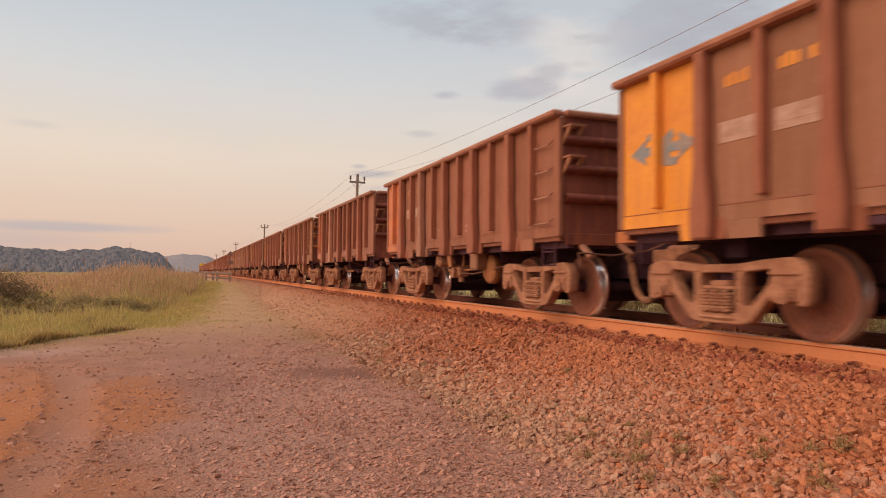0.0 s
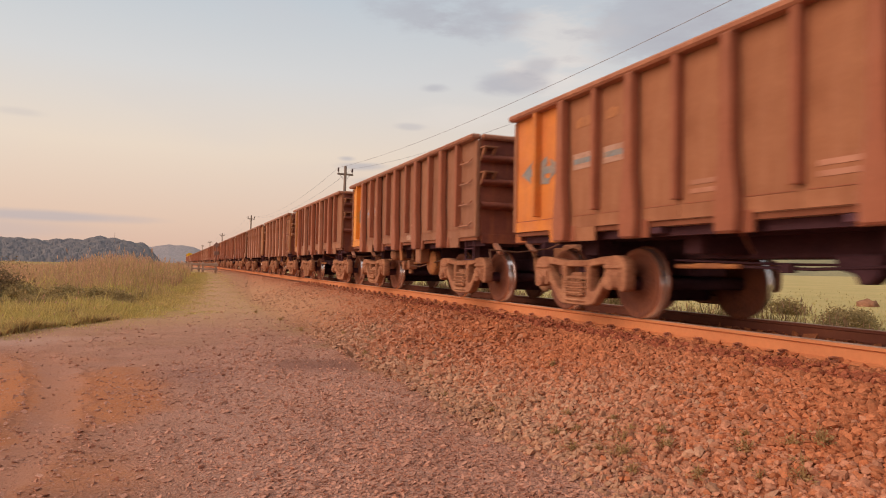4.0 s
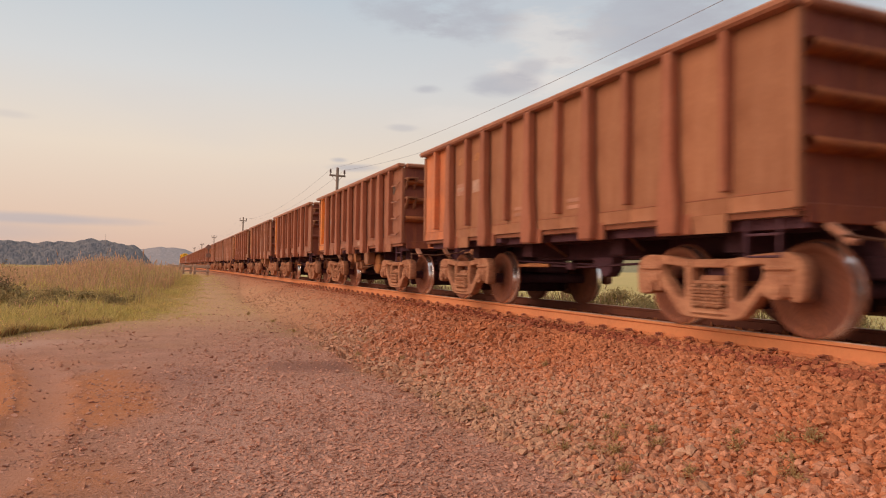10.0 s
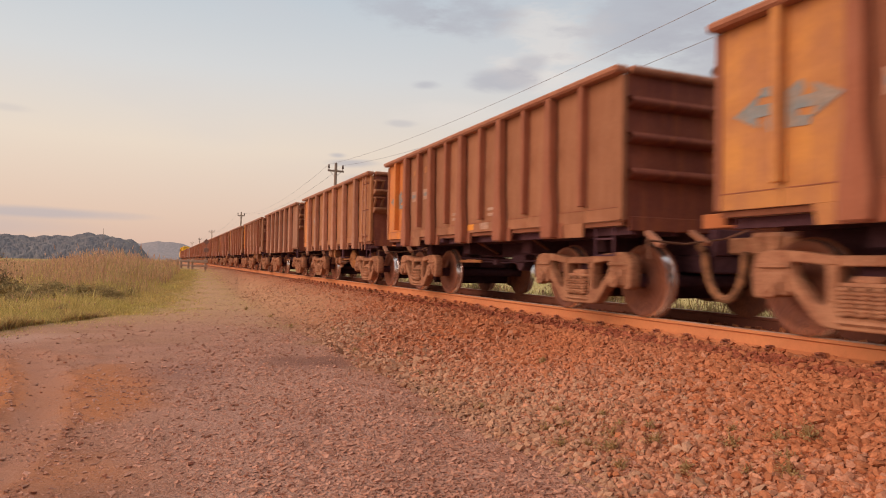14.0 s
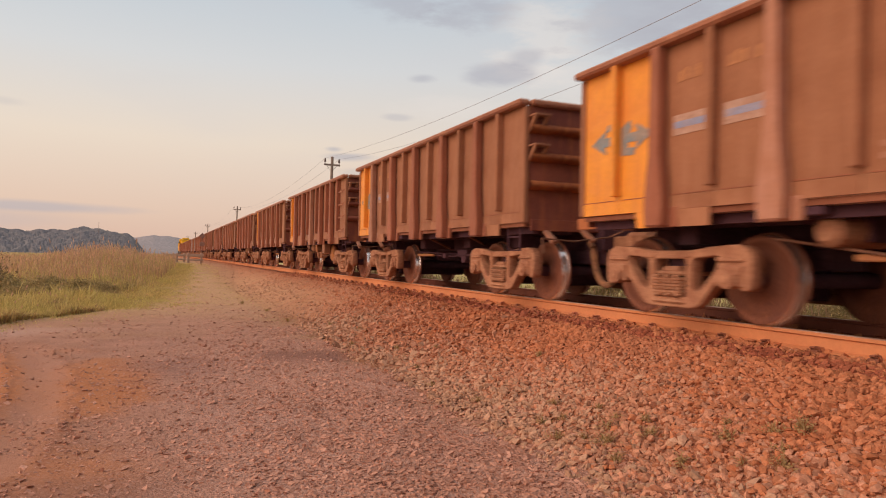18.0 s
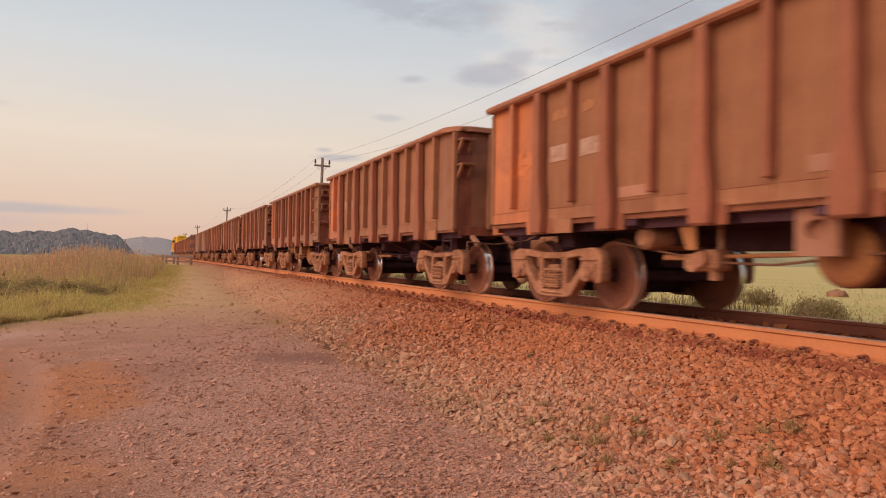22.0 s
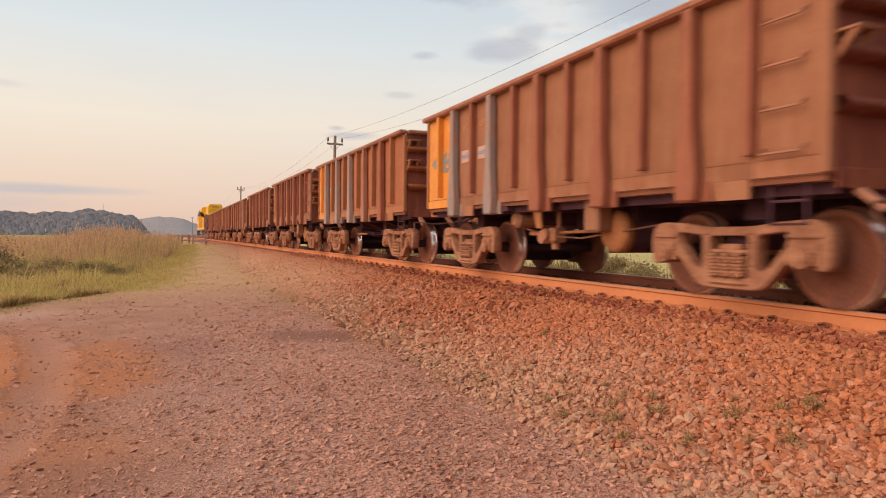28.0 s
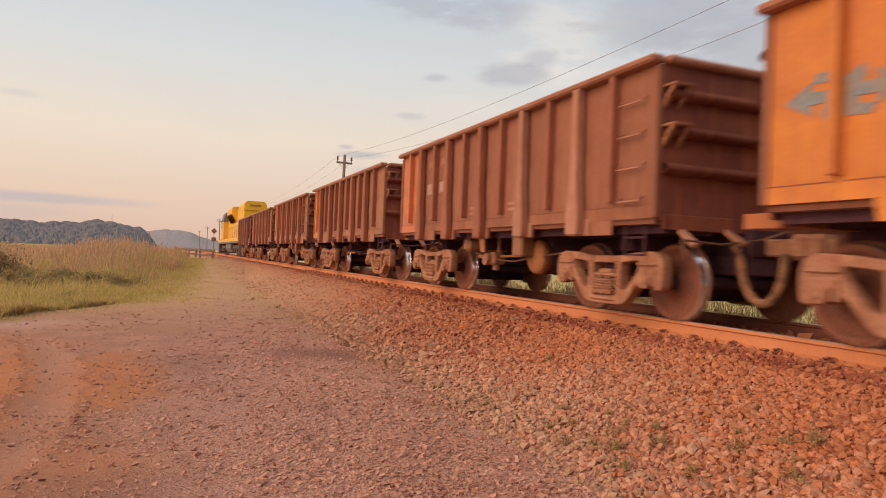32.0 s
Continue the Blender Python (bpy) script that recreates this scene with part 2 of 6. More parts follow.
M["yellow"] = material("orange_yellow_paint", (0.76, 0.305, 0.04), 0.55, 0, (0.68, 0.25, 0.045), 1.6, 22, 0.06, obj=0.05, streak=(0.55, 0.20, 0.06), dent=0.5, grain=0.07, sheen=0.28)
M["yellow_worn"] = material("rust_stained_yellow_paint", (0.58, 0.26, 0.07), 0.7, 0, (0.40, 0.17, 0.075), 1.2, 22, 0.1, obj=0.05, streak=(0.36, 0.15, 0.08), dent=0.5, grain=0.07, sheen=0.28)
M["redpaint"] = material("worn_red_orange_paint", (0.62, 0.20, 0.07), 0.7, 0, (0.44, 0.16, 0.08), 1.1, 22, 0.1, obj=0.12, streak=(0.34, 0.13, 0.075), dent=0.5, grain=0.07, sheen=0.28)
M["grey_post"] = material("blue_grey_primer", (0.30, 0.26, 0.25), 0.7, 0, (0.35, 0.22, 0.17), 1.6, 24, 0.1, obj=0.08, streak=(0.34, 0.16, 0.10), dent=0.5, grain=0.07, sheen=0.28)
M["blue"] = material("faded_blue_grey_paint", (0.20, 0.24, 0.26), 0.7, 0, (0.30, 0.24, 0.20), 6, 30, 0.05)
M["blue_bright"] = material("blue_marking_paint", (0.24, 0.27, 0.40), 0.6, 0, (0.36, 0.30, 0.34), 6, 30, 0.05)
M["white"] = material("dusty_white_paint", (0.58, 0.39, 0.31), 0.7, 0, (0.48, 0.30, 0.22), 5, 30, 0.05)
M["dull_white"] = material("faded_white_paint", (0.47, 0.305, 0.235), 0.8, 0, (0.38, 0.215, 0.15), 5, 30, 0.05)
M["ochre"] = material("ochre_lettering_paint", (0.48, 0.215, 0.09), 0.7, 0, (0.38, 0.17, 0.08), 5, 30, 0.05)
M["bogie"] = material("dust_caked_cast_steel", (0.43, 0.218, 0.128), 0.9, 0, (0.30, 0.135, 0.08), 5, 36, 0.25, obj=0.12, spec=0.15)
M["wheel"] = material("rust_brown_wheel_steel", (0.245, 0.09, 0.05), 0.75, 0.0, (0.19, 0.072, 0.048), 4, 36, 0.12, obj=0.1)
M["tread"] = material("polished_wheel_tread", (0.95, 0.90, 0.87), 0.24, 0.92, (0.80, 0.72, 0.68), 5, 40, 0.04)
# dusty underframe steel, darkened to carry the shade beneath the wagons
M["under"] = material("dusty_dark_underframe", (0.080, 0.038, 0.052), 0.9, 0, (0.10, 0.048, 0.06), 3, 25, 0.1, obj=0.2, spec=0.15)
M["pipe"] = material("dusty_brake_rod", (0.22, 0.105, 0.065), 0.8, 0, (0.15, 0.07, 0.045), 6, 30, 0.05)
M["hose"] = material("dusty_rubber_hose", (0.34, 0.165, 0.085), 0.9, 0, (0.16, 0.08, 0.05), 8, 30, 0.1)
M["tank"] = material("dusty_orange_reservoir", (0.44, 0.19, 0.07), 0.8, 0, (0.36, 0.15, 0.07), 4, 30, 0.1)
M["rail_side"] = material("rust_orange_rail", (0.60, 0.245, 0.11), 0.85, 0, (0.54, 0.215, 0.10), 0.8, 20, 0.03, spec=0.15, grain=0.05)
# far rail's side, with the shadow under the wagons put into its colour
M["rail_shadowed"] = material("dark_maroon_rail", (0.20, 0.075, 0.055), 0.85, 0, (0.26, 0.10, 0.065), 0.8, 20, 0.03, spec=0.15, grain=0.05)
M["rail_head"] = material("worn_rail_head", (0.66, 0.46, 0.36), 0.40, 0.5, (0.56, 0.34, 0.25), 2, 40, 0.03, grain=0.06)
M["clip"] = material("rusty_rail_clip", (0.31, 0.11, 0.066), 0.9, 0, (0.38, 0.145, 0.085), 9, 40, 0.2, obj=0.25)
M["sleeper"] = material("dust_red_sleeper", (0.30, 0.13, 0.075), 0.95, 0, (0.22, 0.10, 0.06), 3, 30, 0.3, obj=0.15)
M["ballast"] = material("iron_dusted_ballast", (0.455, 0.172, 0.082), 0.95, 0, (0.43, 0.172, 0.09), 0.9, 60, 0.3, island=0.20, spec=0.1)
M["ballast_brown"] = material("brown_ballast_stone", (0.49, 0.23, 0.14), 0.95, 0, (0.44, 0.208, 0.124), 1.0, 60, 0.3, island=0.22, spec=0.1)
# red dust and the shadow below the rail in one stone colour
M["ballast_red"] = material("dark_red_dusted_stone", (0.27, 0.08, 0.045), 0.95, 0, (0.34, 0.11, 0.06), 1.2, 60, 0.3, island=0.2, spec=0.1)
M["ballast_grey"] = material("paler_ballast_stone", (0.47, 0.27, 0.175), 0.95, 0, (0.42, 0.238, 0.148), 1.2, 60, 0.3, island=0.2, spec=0.15)
M["pebble"] = material("reddish_gravel", (0.51, 0.272, 0.192), 0.95, 0, (0.45, 0.232, 0.16), 0.8, 70, 0.25, island=0.27, spec=0.15)
M["yellow_loco"] = material("locomotive_yellow_enamel", (0.83, 0.47, 0.012), 0.4, 0, (0.74, 0.40, 0.02), 1.2, 20, 0.03, spec=0.5)
M["dark_loco"] = material("locomotive_dark_grey", (0.14, 0.135, 0.15), 0.5, 0, (0.19, 0.16, 0.14), 2, 25, 0.05)
M["grille"] = material("rust_brown_grille", (0.44, 0.25, 0.09), 0.7, 0, (0.36, 0.19, 0.08), 4, 40, 0.2)
M["steel_dark"] = material("dark_cast_truck", (0.10, 0.07, 0.06), 0.8, 0, (0.14, 0.09, 0.07), 4, 30, 0.15)
M["earth"] = material("dry_brown_earth", (0.33, 0.17, 0.10), 0.95, 0, (0.26, 0.13, 0.075), 2, 14, 0.4, spec=0.1)
M["glass"] = material("dark_cab_glass", (0.05, 0.07, 0.09), 0.12, 0, (0.06, 0.08, 0.10), 2, 20, 0.0, spec=0.8)
M["pole"] = material("weathered_pole_wood", (0.22, 0.17, 0.145), 0.9, 0, (0.28, 0.21, 0.17), 4, 40, 0.3)
M["wire"] = material("dull_overhead_wire", (0.36, 0.33, 0.34), 0.6, 0.3, None, 3, 30, 0.0)
M["insulator"] = material("brown_porcelain", (0.09, 0.05, 0.04), 0.3, 0, None, 3, 30, 0.0)
M["post_wood"] = material("weathered_fence_timber", (0.42, 0.29, 0.22), 0.9, 0, (0.47, 0.33, 0.25), 5, 40, 0.3)
M["sign"] = material("dark_signal_paint", (0.22, 0.12, 0.10), 0.7, 0, (0.27, 0.16, 0.12), 5, 30, 0.05)
M["grass"] = material("meadow_grass", (0.56, 0.455, 0.155), 0.8, 0, (0.60, 0.45, 0.18), 0.25, 12, 0.0, island=0.25, spec=0.2, leafy=0.4)
M["grass_tall"] = material("tall_dry_grass", (0.52, 0.35, 0.185), 0.85, 0, (0.56, 0.335, 0.205), 0.2, 12, 0.0, island=0.25, spec=0.2, leafy=0.4)
M["grass_olive"] = material("olive_tall_grass", (0.46, 0.355, 0.145), 0.85, 0, (0.51, 0.37, 0.175), 0.2, 12, 0.0, island=0.25, spec=0.2, leafy=0.4)
M["grass_field"] = material("green_field_grass", (0.44, 0.37, 0.14), 0.85, 0, (0.50, 0.40, 0.165), 0.2, 12, 0.0, island=0.25, spec=0.2, leafy=0.4)
M["grass_dead"] = material("withered_brown_grass", (0.40, 0.25, 0.13), 0.9, 0, (0.46, 0.29, 0.14), 0.6, 12, 0.0, island=0.3, spec=0.1, leafy=0.3)
M["grass_bank"] = material("brown_green_bank_grass", (0.35, 0.235, 0.105), 0.9, 0, (0.36, 0.28, 0.115), 0.7, 12, 0.0, island=0.35, spec=0.1, leafy=0.35)
M["seed"] = material("pinkish_seed_heads", (0.60, 0.345, 0.235), 0.9, 0, (0.58, 0.365, 0.22), 0.2, 12, 0.0, island=0.2, spec=0.1, leafy=0.4)
M["shrub"] = material("dull_green_shrub_leaves", (0.35, 0.275, 0.125), 0.8, 0, (0.44, 0.32, 0.155), 0.8, 12, 0.0, island=0.35, spec=0.1, leafy=0.55)
M["dry_shrub"] = material("brown_dry_shrub_leaves", (0.26, 0.175, 0.10), 0.85, 0, (0.30, 0.21, 0.11), 0.8, 12, 0.0, island=0.3, spec=0.1, leafy=0.4)
M["weed"] = material("dusty_green_weed", (0.52, 0.375, 0.17), 0.85, 0, (0.54, 0.34, 0.17), 6, 20, 0.0, island=0.35, spec=0.2, leafy=0.4)
# haze greyed into the colours of the forest and its floor
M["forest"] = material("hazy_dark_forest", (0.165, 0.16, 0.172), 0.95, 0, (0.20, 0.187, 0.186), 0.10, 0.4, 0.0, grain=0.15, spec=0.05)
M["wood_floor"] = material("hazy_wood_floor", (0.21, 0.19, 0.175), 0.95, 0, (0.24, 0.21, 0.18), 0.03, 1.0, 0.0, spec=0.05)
M["far_rise"] = material("olive_far_slope", (0.34, 0.30, 0.16), 0.95, 0, (0.25, 0.235, 0.14), 0.02, 0.5, 0.0, spec=0.05)
# distance haze put into the pale grey foliage colour
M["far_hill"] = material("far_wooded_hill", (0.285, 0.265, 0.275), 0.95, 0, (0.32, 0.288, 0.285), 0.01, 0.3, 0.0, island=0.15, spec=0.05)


def ground_material():
    m = bpy.data.materials.new("dirt_gravel_and_meadow_soil")
    m.use_nodes = True
    nt = m.node_tree
    b = nt.nodes["Principled BSDF"]
    b.inputs["Roughness"].default_value = 0.95
    b.inputs["Specular IOR Level"].default_value = 0.15
    tc = nt.nodes.new("ShaderNodeTexCoord")
    sep = nt.nodes.new("ShaderNodeSeparateXYZ")
    nt.links.new(tc.outputs["Object"], sep.inputs[0])

    def tex(sc, detail=5, rough=0.6):
        n = nt.nodes.new("ShaderNodeTexNoise")
        n.inputs["Scale"].default_value, n.inputs["Detail"].default_value, n.inputs["Roughness"].default_value = sc, detail, rough
        nt.links.new(tc.outputs["Object"], n.inputs["Vector"])
        return n.outputs["Fac"]

    def mth(op, a, c=0.0, clamp=False):
        n = nt.nodes.new("ShaderNodeMath")
        n.operation, n.use_clamp = op, clamp
        for i, v in enumerate((a, c)):
            if isinstance(v, (int, float)):
                n.inputs[i].default_value = v
            else:
                nt.links.new(v, n.inputs[i])
        return n.outputs[0]

    def rng(v, lo, hi, a=0.0, c=1.0):
        n = nt.nodes.new("ShaderNodeMapRange")
        n.interpolation_type = "SMOOTHSTEP"
        nt.links.new(v, n.inputs[0])
        for i, x in enumerate((lo, hi, a, c)):
            n.inputs[1 + i].default_value = x
        return n.outputs[0]

    def mixc(fac, a, c):
        n = nt.nodes.new("ShaderNodeMix")
        n.data_type = "RGBA"
        for sock, v in ((n.inputs["Factor"], fac), (n.inputs[6], a), (n.inputs[7], c)):
            if isinstance(v, (int, float)):
                sock.default_value = v
            elif isinstance(v, tuple):
                sock.default_value = (*v, 1)
            else:
                nt.links.new(v, sock)
        return n.outputs[2]

    x, y = sep.outputs[0], sep.outputs[1]
    big, mid, fine = tex(0.35), tex(1.6, 6), tex(30, 6, 0.7)
    dirt = mixc(rng(mid, 0.35, 0.65), (0.51, 0.265, 0.18), (0.40, 0.20, 0.13))
    dirt = mixc(rng(big, 0.48, 0.66, 0, 0.6), dirt, (0.40, 0.185, 0.105))
    dirt = mixc(rng(fine, 0.42, 0.7, 0, 0.55), dirt, (0.53, 0.315, 0.24))
    dirt = mixc(rng(mth("ADD", y, mth("MULTIPLY", mth("SUBTRACT", big, 0.5), 12.0)), 11.0, 24.0, 0, 0.85), dirt, (0.58, 0.375, 0.182))
    dirt = mixc(rng(tex(60, 3, 0.75), 0.52, 0.64, 0, 0.65), dirt, (0.24, 0.115, 0.08))
    # paler stone-strewn middle of the yard
    dirt = mixc(mth("MULTIPLY", mth("MULTIPLY", rng(x, -0.6, 0.8), rng(x, 3.0, 2.2)), rng(y, 14.0, 8.0, 0.15, 0.5)), dirt, (0.60, 0.345, 0.262))

    def spot(cx, cy, rx, ry, ragged, lo=1.3):
        u, v = mth("DIVIDE", mth("SUBTRACT", x, cx), rx), mth("DIVIDE", mth("SUBTRACT", y, cy), ry)
        d = mth("ADD", mth("ADD", mth("MULTIPLY", u, u), mth("MULTIPLY", v, v)), mth("MULTIPLY", mth("SUBTRACT", rag, 0.5), ragged))
        return rng(d, lo, 0.0)
    rag = tex(1.1, 5)
    dirt = mixc(mth("MULTIPLY", rng(x, 0.4, -1.6), rng(y, 11.0, 6.0, 0.1, 0.7)), dirt, (0.36, 0.165, 0.094))
    # compacted wheel track of the dirt road, bare orange earth on both sides of it
    off = mth("ADD", mth("SUBTRACT", x, -1.04), mth("MULTIPLY", mth("POWER", mth("SUBTRACT", y, 6.7), 2.0), 0.03))
    off = mth("ADD", off, mth("MULTIPLY", mth("SUBTRACT", mid, 0.5), 0.5))
    band = mth("MULTIPLY", rng(mth("ABSOLUTE", off), 0.34, 0.12), rng(y, 13.5, 11.0))
    for cx, cy, rx, ry, amount in ((-0.62, 8.7, 0.65, 1.7, 0.75), (-1.85, 8.5, 0.9, 2.2, 0.8), (-1.6, 5.2, 1.3, 1.6, 0.5), (-2.6, 11.4, 1.4, 1.2, 0.4)):
        dirt = mixc(mth("MULTIPLY", spot(cx, cy, rx, ry, 3.4, 1.9), amount), dirt, (0.56, 0.205, 0.07))
    dirt = mixc(mth("MULTIPLY", band, 0.6), dirt, (0.47, 0.245, 0.17))
    dirt = mixc(mth("MULTIPLY", rng(mth("ABSOLUTE", mth("SUBTRACT", mth("ABSOLUTE", off), 0.33)), 0.07, 0.0, 0, 0.45), rng(y, 13.5, 10.0)), dirt, (0.27, 0.115, 0.07))
    # smooth pale surface of the road where it leaves the yard
    dirt = mixc(mth("MULTIPLY", spot(-3.6, 14.4, 2.6, 1.0, 1.0), 0.6), dirt, (0.60, 0.375, 0.30))
    # dull purple smear of spilt ore
    dirt = mixc(mth("MULTIPLY", spot(0.25, 9.7, 0.8, 1.0, 2.4), 0.5), dirt, (0.30, 0.155, 0.125))
    dirt = mixc(mth("MULTIPLY", spot(-0.7, 4.6, 0.9, 0.5, 2.4), 0.4), dirt, (0.30, 0.145, 0.10))
    # small chips packed together
    chips = nt.nodes.new("ShaderNodeTexVoronoi")
    chips.inputs["Scale"].default_value = 48.0
    nt.links.new(tc.outputs["Object"], chips.inputs["Vector"])
    tone = nt.nodes.new("ShaderNodeSeparateColor")
    nt.links.new(chips.outputs["Color"], tone.inputs[0])
    packed = mth("MULTIPLY", rng(mth("ADD", x, mth("MULTIPLY", mth("SUBTRACT", mid, 0.5), 2.0)), -1.2, 0.9, 0.2, 0.9), rng(y, 26.0, 12.0))
    dirt = mixc(mth("MULTIPLY", packed, rng(tone.outputs[0], 0.62, 0.85, 0, 0.5)), dirt, (0.64, 0.385, 0.30))
    dirt = mixc(mth("MULTIPLY", packed, rng(tone.outputs[1], 0.66, 0.9, 0, 0.55)), dirt, (0.28, 0.125, 0.085))
    # a damp dark stain beside the ballast
    dx, dy = mth("DIVIDE", mth("SUBTRACT", x, 2.25), 0.95), mth("DIVIDE", mth("SUBTRACT", y, 10.1), 0.6)
    stain = mth("ADD", mth("ADD", mth("MULTIPLY", dx, dx), mth("MULTIPLY", dy, dy)), mth("MULTIPLY", mth("SUBTRACT", mid, 0.5), 3.0))
    dirt = mixc(rng(stain, 1.9, 0.0, 0, 0.62), dirt, (0.22, 0.095, 0.07))
    # faint green of low weeds along the toe of the ballast
    toe = mth("MULTIPLY", rng(x, 1.9, 2.8), rng(x, 3.9, 3.0))
    dirt = mixc(mth("MULTIPLY", mth("MULTIPLY", toe, rng(big, 0.45, 0.65)), 0.6), dirt, (0.34, 0.225, 0.09))
    # ballast bed
    bed = rng(mth("ADD", x, mth("MULTIPLY", mth("SUBTRACT", mid, 0.5), 1.8)), 2.3, 3.5)
    stone = mixc(rng(tex(24, 5), 0.4, 0.6), (0.42, 0.162, 0.085), (0.50, 0.20, 0.105))
    stone = mixc(mth("MULTIPLY", rng(y, 9.0, 24.0), rng(x, 5.4, 3.6)), stone, mixc(rng(mid, 0.35, 0.65), (0.50, 0.255, 0.145), (0.54, 0.31, 0.17)))
    col = mixc(bed, dirt, stone)
    # field beyond the track
    fld = rng(mth("ADD", x, mth("MULTIPLY", mth("SUBTRACT", mid, 0.5), 1.5)), 8.6, 9.6)
    green = mixc(rng(tex(0.08), 0.4, 0.6), (0.55, 0.43, 0.185), (0.49, 0.395, 0.16))
    green = mixc(rng(tex(3.0), 0.45, 0.65, 0, 0.45), green, (0.38, 0.32, 0.10))
    col = mixc(fld, col, mixc(rng(mth("ADD", x, mth("MULTIPLY", mth("SUBTRACT", mid, 0.5), 3.0)), 13.5, 10.0, 0, 0.75), green, (0.34, 0.225, 0.115)))
    # meadow soil on the other hand, with a ragged edge
    lim = mth("MINIMUM", mth("ADD", mth("MULTIPLY", mth("SUBTRACT", y, 19.5), 0.58), -0.9), mth("ADD", mth("MULTIPLY", mth("SUBTRACT", y, 19.5), 0.075), -0.2))
    lim = mth("MINIMUM", lim, 1.9)
    md = rng(mth("ADD", mth("SUBTRACT", lim, x), mth("MULTIPLY", mth("SUBTRACT", mid, 0.5), 3.2)), -1.1, 0.9)
    soil = mixc(rng(mid, 0.4, 0.6), (0.36, 0.27, 0.085), (0.42, 0.27, 0.10))
    col = mixc(md, col, soil)
    nt.links.new(col, b.inputs["Base Color"])
    bp = nt.nodes.new("ShaderNodeBump")
    bp.inputs["Strength"].default_value, bp.inputs["Distance"].default_value = 0.8, 0.035
    relief = mth("ADD", tex(22, 6, 0.7), mth("MULTIPLY", tex(70, 3, 0.7), 0.5))
    relief = mth("SUBTRACT", relief, mth("MULTIPLY", mth("MULTIPLY", chips.outputs["Distance"], packed), 0.9))
    nt.links.new(relief, bp.inputs["Height"])
    nt.links.new(bp.outputs[0], b.inputs["Normal"])
    return m


M["ground"] = ground_material()

# ---- plan ----
RAIL_Z, CENTRE = EYE - 0.62, 6.5          # top of the rails, middle of the track
PITCH, BODY = 10.37, 8.9                  # wagon spacing, length of a wagon body
rnd = random.Random(7)


def smooth(a, b, v):
    t = np.clip((v - a) / (b - a), 0, 1)
    return t * t * (3 - 2 * t)


def height(x, y):
    x, y = np.asarray(x, float), np.asarray(y, float)
    rise = 0.72 * smooth(24, 56, y) * smooth(-14, -4, x) * (1 - smooth(70, 95, y) * 0.6)
    left = 0.5 * smooth(-3, -30, x) * smooth(25, 60, y)
    wob = 0.025 * np.sin(x * 1.7 + 0.6 * np.sin(y * 1.1)) * np.sin(y * 1.3 + x * 0.5) + 0.012 * np.sin(x * 5.1 + y * 2.3) * np.sin(y * 4.3 - x)
    wob = wob * smooth(4.0, 2.5, x) * smooth(60, 30, y)
    # worn wheel track where the dirt road bends off
    off = x + 1.04 + 0.03 * (y - 6.7) ** 2
    rut = (-0.035 * np.exp(-(off / 0.2) ** 2) + 0.018 * np.exp(-((np.abs(off) - 0.34) / 0.12) ** 2)) * smooth(13.5, 10.5, y) * smooth(2.5, 4.5, y)
    near = np.maximum(rise + left, 0) + wob + rut
    bed = np.interp(x, [2.8, 3.2, 4.75, 5.1, 7.9, 8.25, 9.9], [0, 0.08, 0.62, 0.69, 0.69, 0.62, 0.0])
    bed = np.where(x > 8.3, bed - 0.35 * smooth(9.0, 30.0, x), np.maximum(bed, near))
    return np.where(x < 2.8, near, bed)


def edge_x(y):
    return np.minimum(np.minimum(0.58 * (y - 19.5) - 0.9, 0.075 * (y - 19.5) - 0.2), 1.9)


# ---- mesh helpers ----
def link(name, bm, mat, parent=None, label="", smooth_faces=False):
    me = bpy.data.meshes.new(name)
    bm.to_mesh(me)
    bm.free()
    for m_ in (mat if isinstance(mat, (list, tuple)) else [mat]):
        me.materials.append(m_)
    if smooth_faces:
        me.polygons.foreach_set("use_smooth", [True] * len(me.polygons))
    ob = new(name, me)
    if parent:
        ob.parent = parent
    if label:
        tagged(ob, label)
    return ob


part = link


def share(ob, m, parent=None):
    """Another object on the same mesh."""
    o = new(ob.name.split(".")[0], ob.data)
    o.parent = parent or ob.parent
    o.matrix_basis = m
    for key in ("label",):
        if key in ob:
            o[key] = ob[key]
    return o


def box(bm, x0, x1, y0, y1, z0, z1, bevel=0.0, m=None, mat=0, seg=1):
    r = bmesh.ops.create_cube(bm, size=1, matrix=Matrix.LocRotScale(((x0 + x1) / 2, (y0 + y1) / 2, (z0 + z1) / 2), None, (abs(x1 - x0), abs(y1 - y0), abs(z1 - z0))))
    vs = r["verts"]
    if bevel:
        es = list({e_ for v in vs for e_ in v.link_edges})
        out = bmesh.ops.bevel(bm, geom=es, offset=bevel, segments=seg, affect="EDGES", profile=0.5)
        vs = list({v for f_ in out["faces"] for v in f_.verts} | {v for v in vs if v.is_valid})
    if m is not None:
        bmesh.ops.transform(bm, matrix=m, verts=vs)
    if mat:
        for f_ in {f_ for v in vs for f_ in v.link_faces}:
            f_.material_index = mat
    return vs


def tube(bm, p, q, r, seg=8, r2=None, caps=True):
    p, q = Vector(p), Vector(q)
    d = q - p
    m = Matrix.Translation((p + q) / 2) @ d.to_track_quat("Z", "Y").to_matrix().to_4x4()
    return bmesh.ops.create_cone(bm, cap_ends=caps, segments=seg, radius1=r, radius2=r if r2 is None else r2, depth=d.length, matrix=m)["verts"]


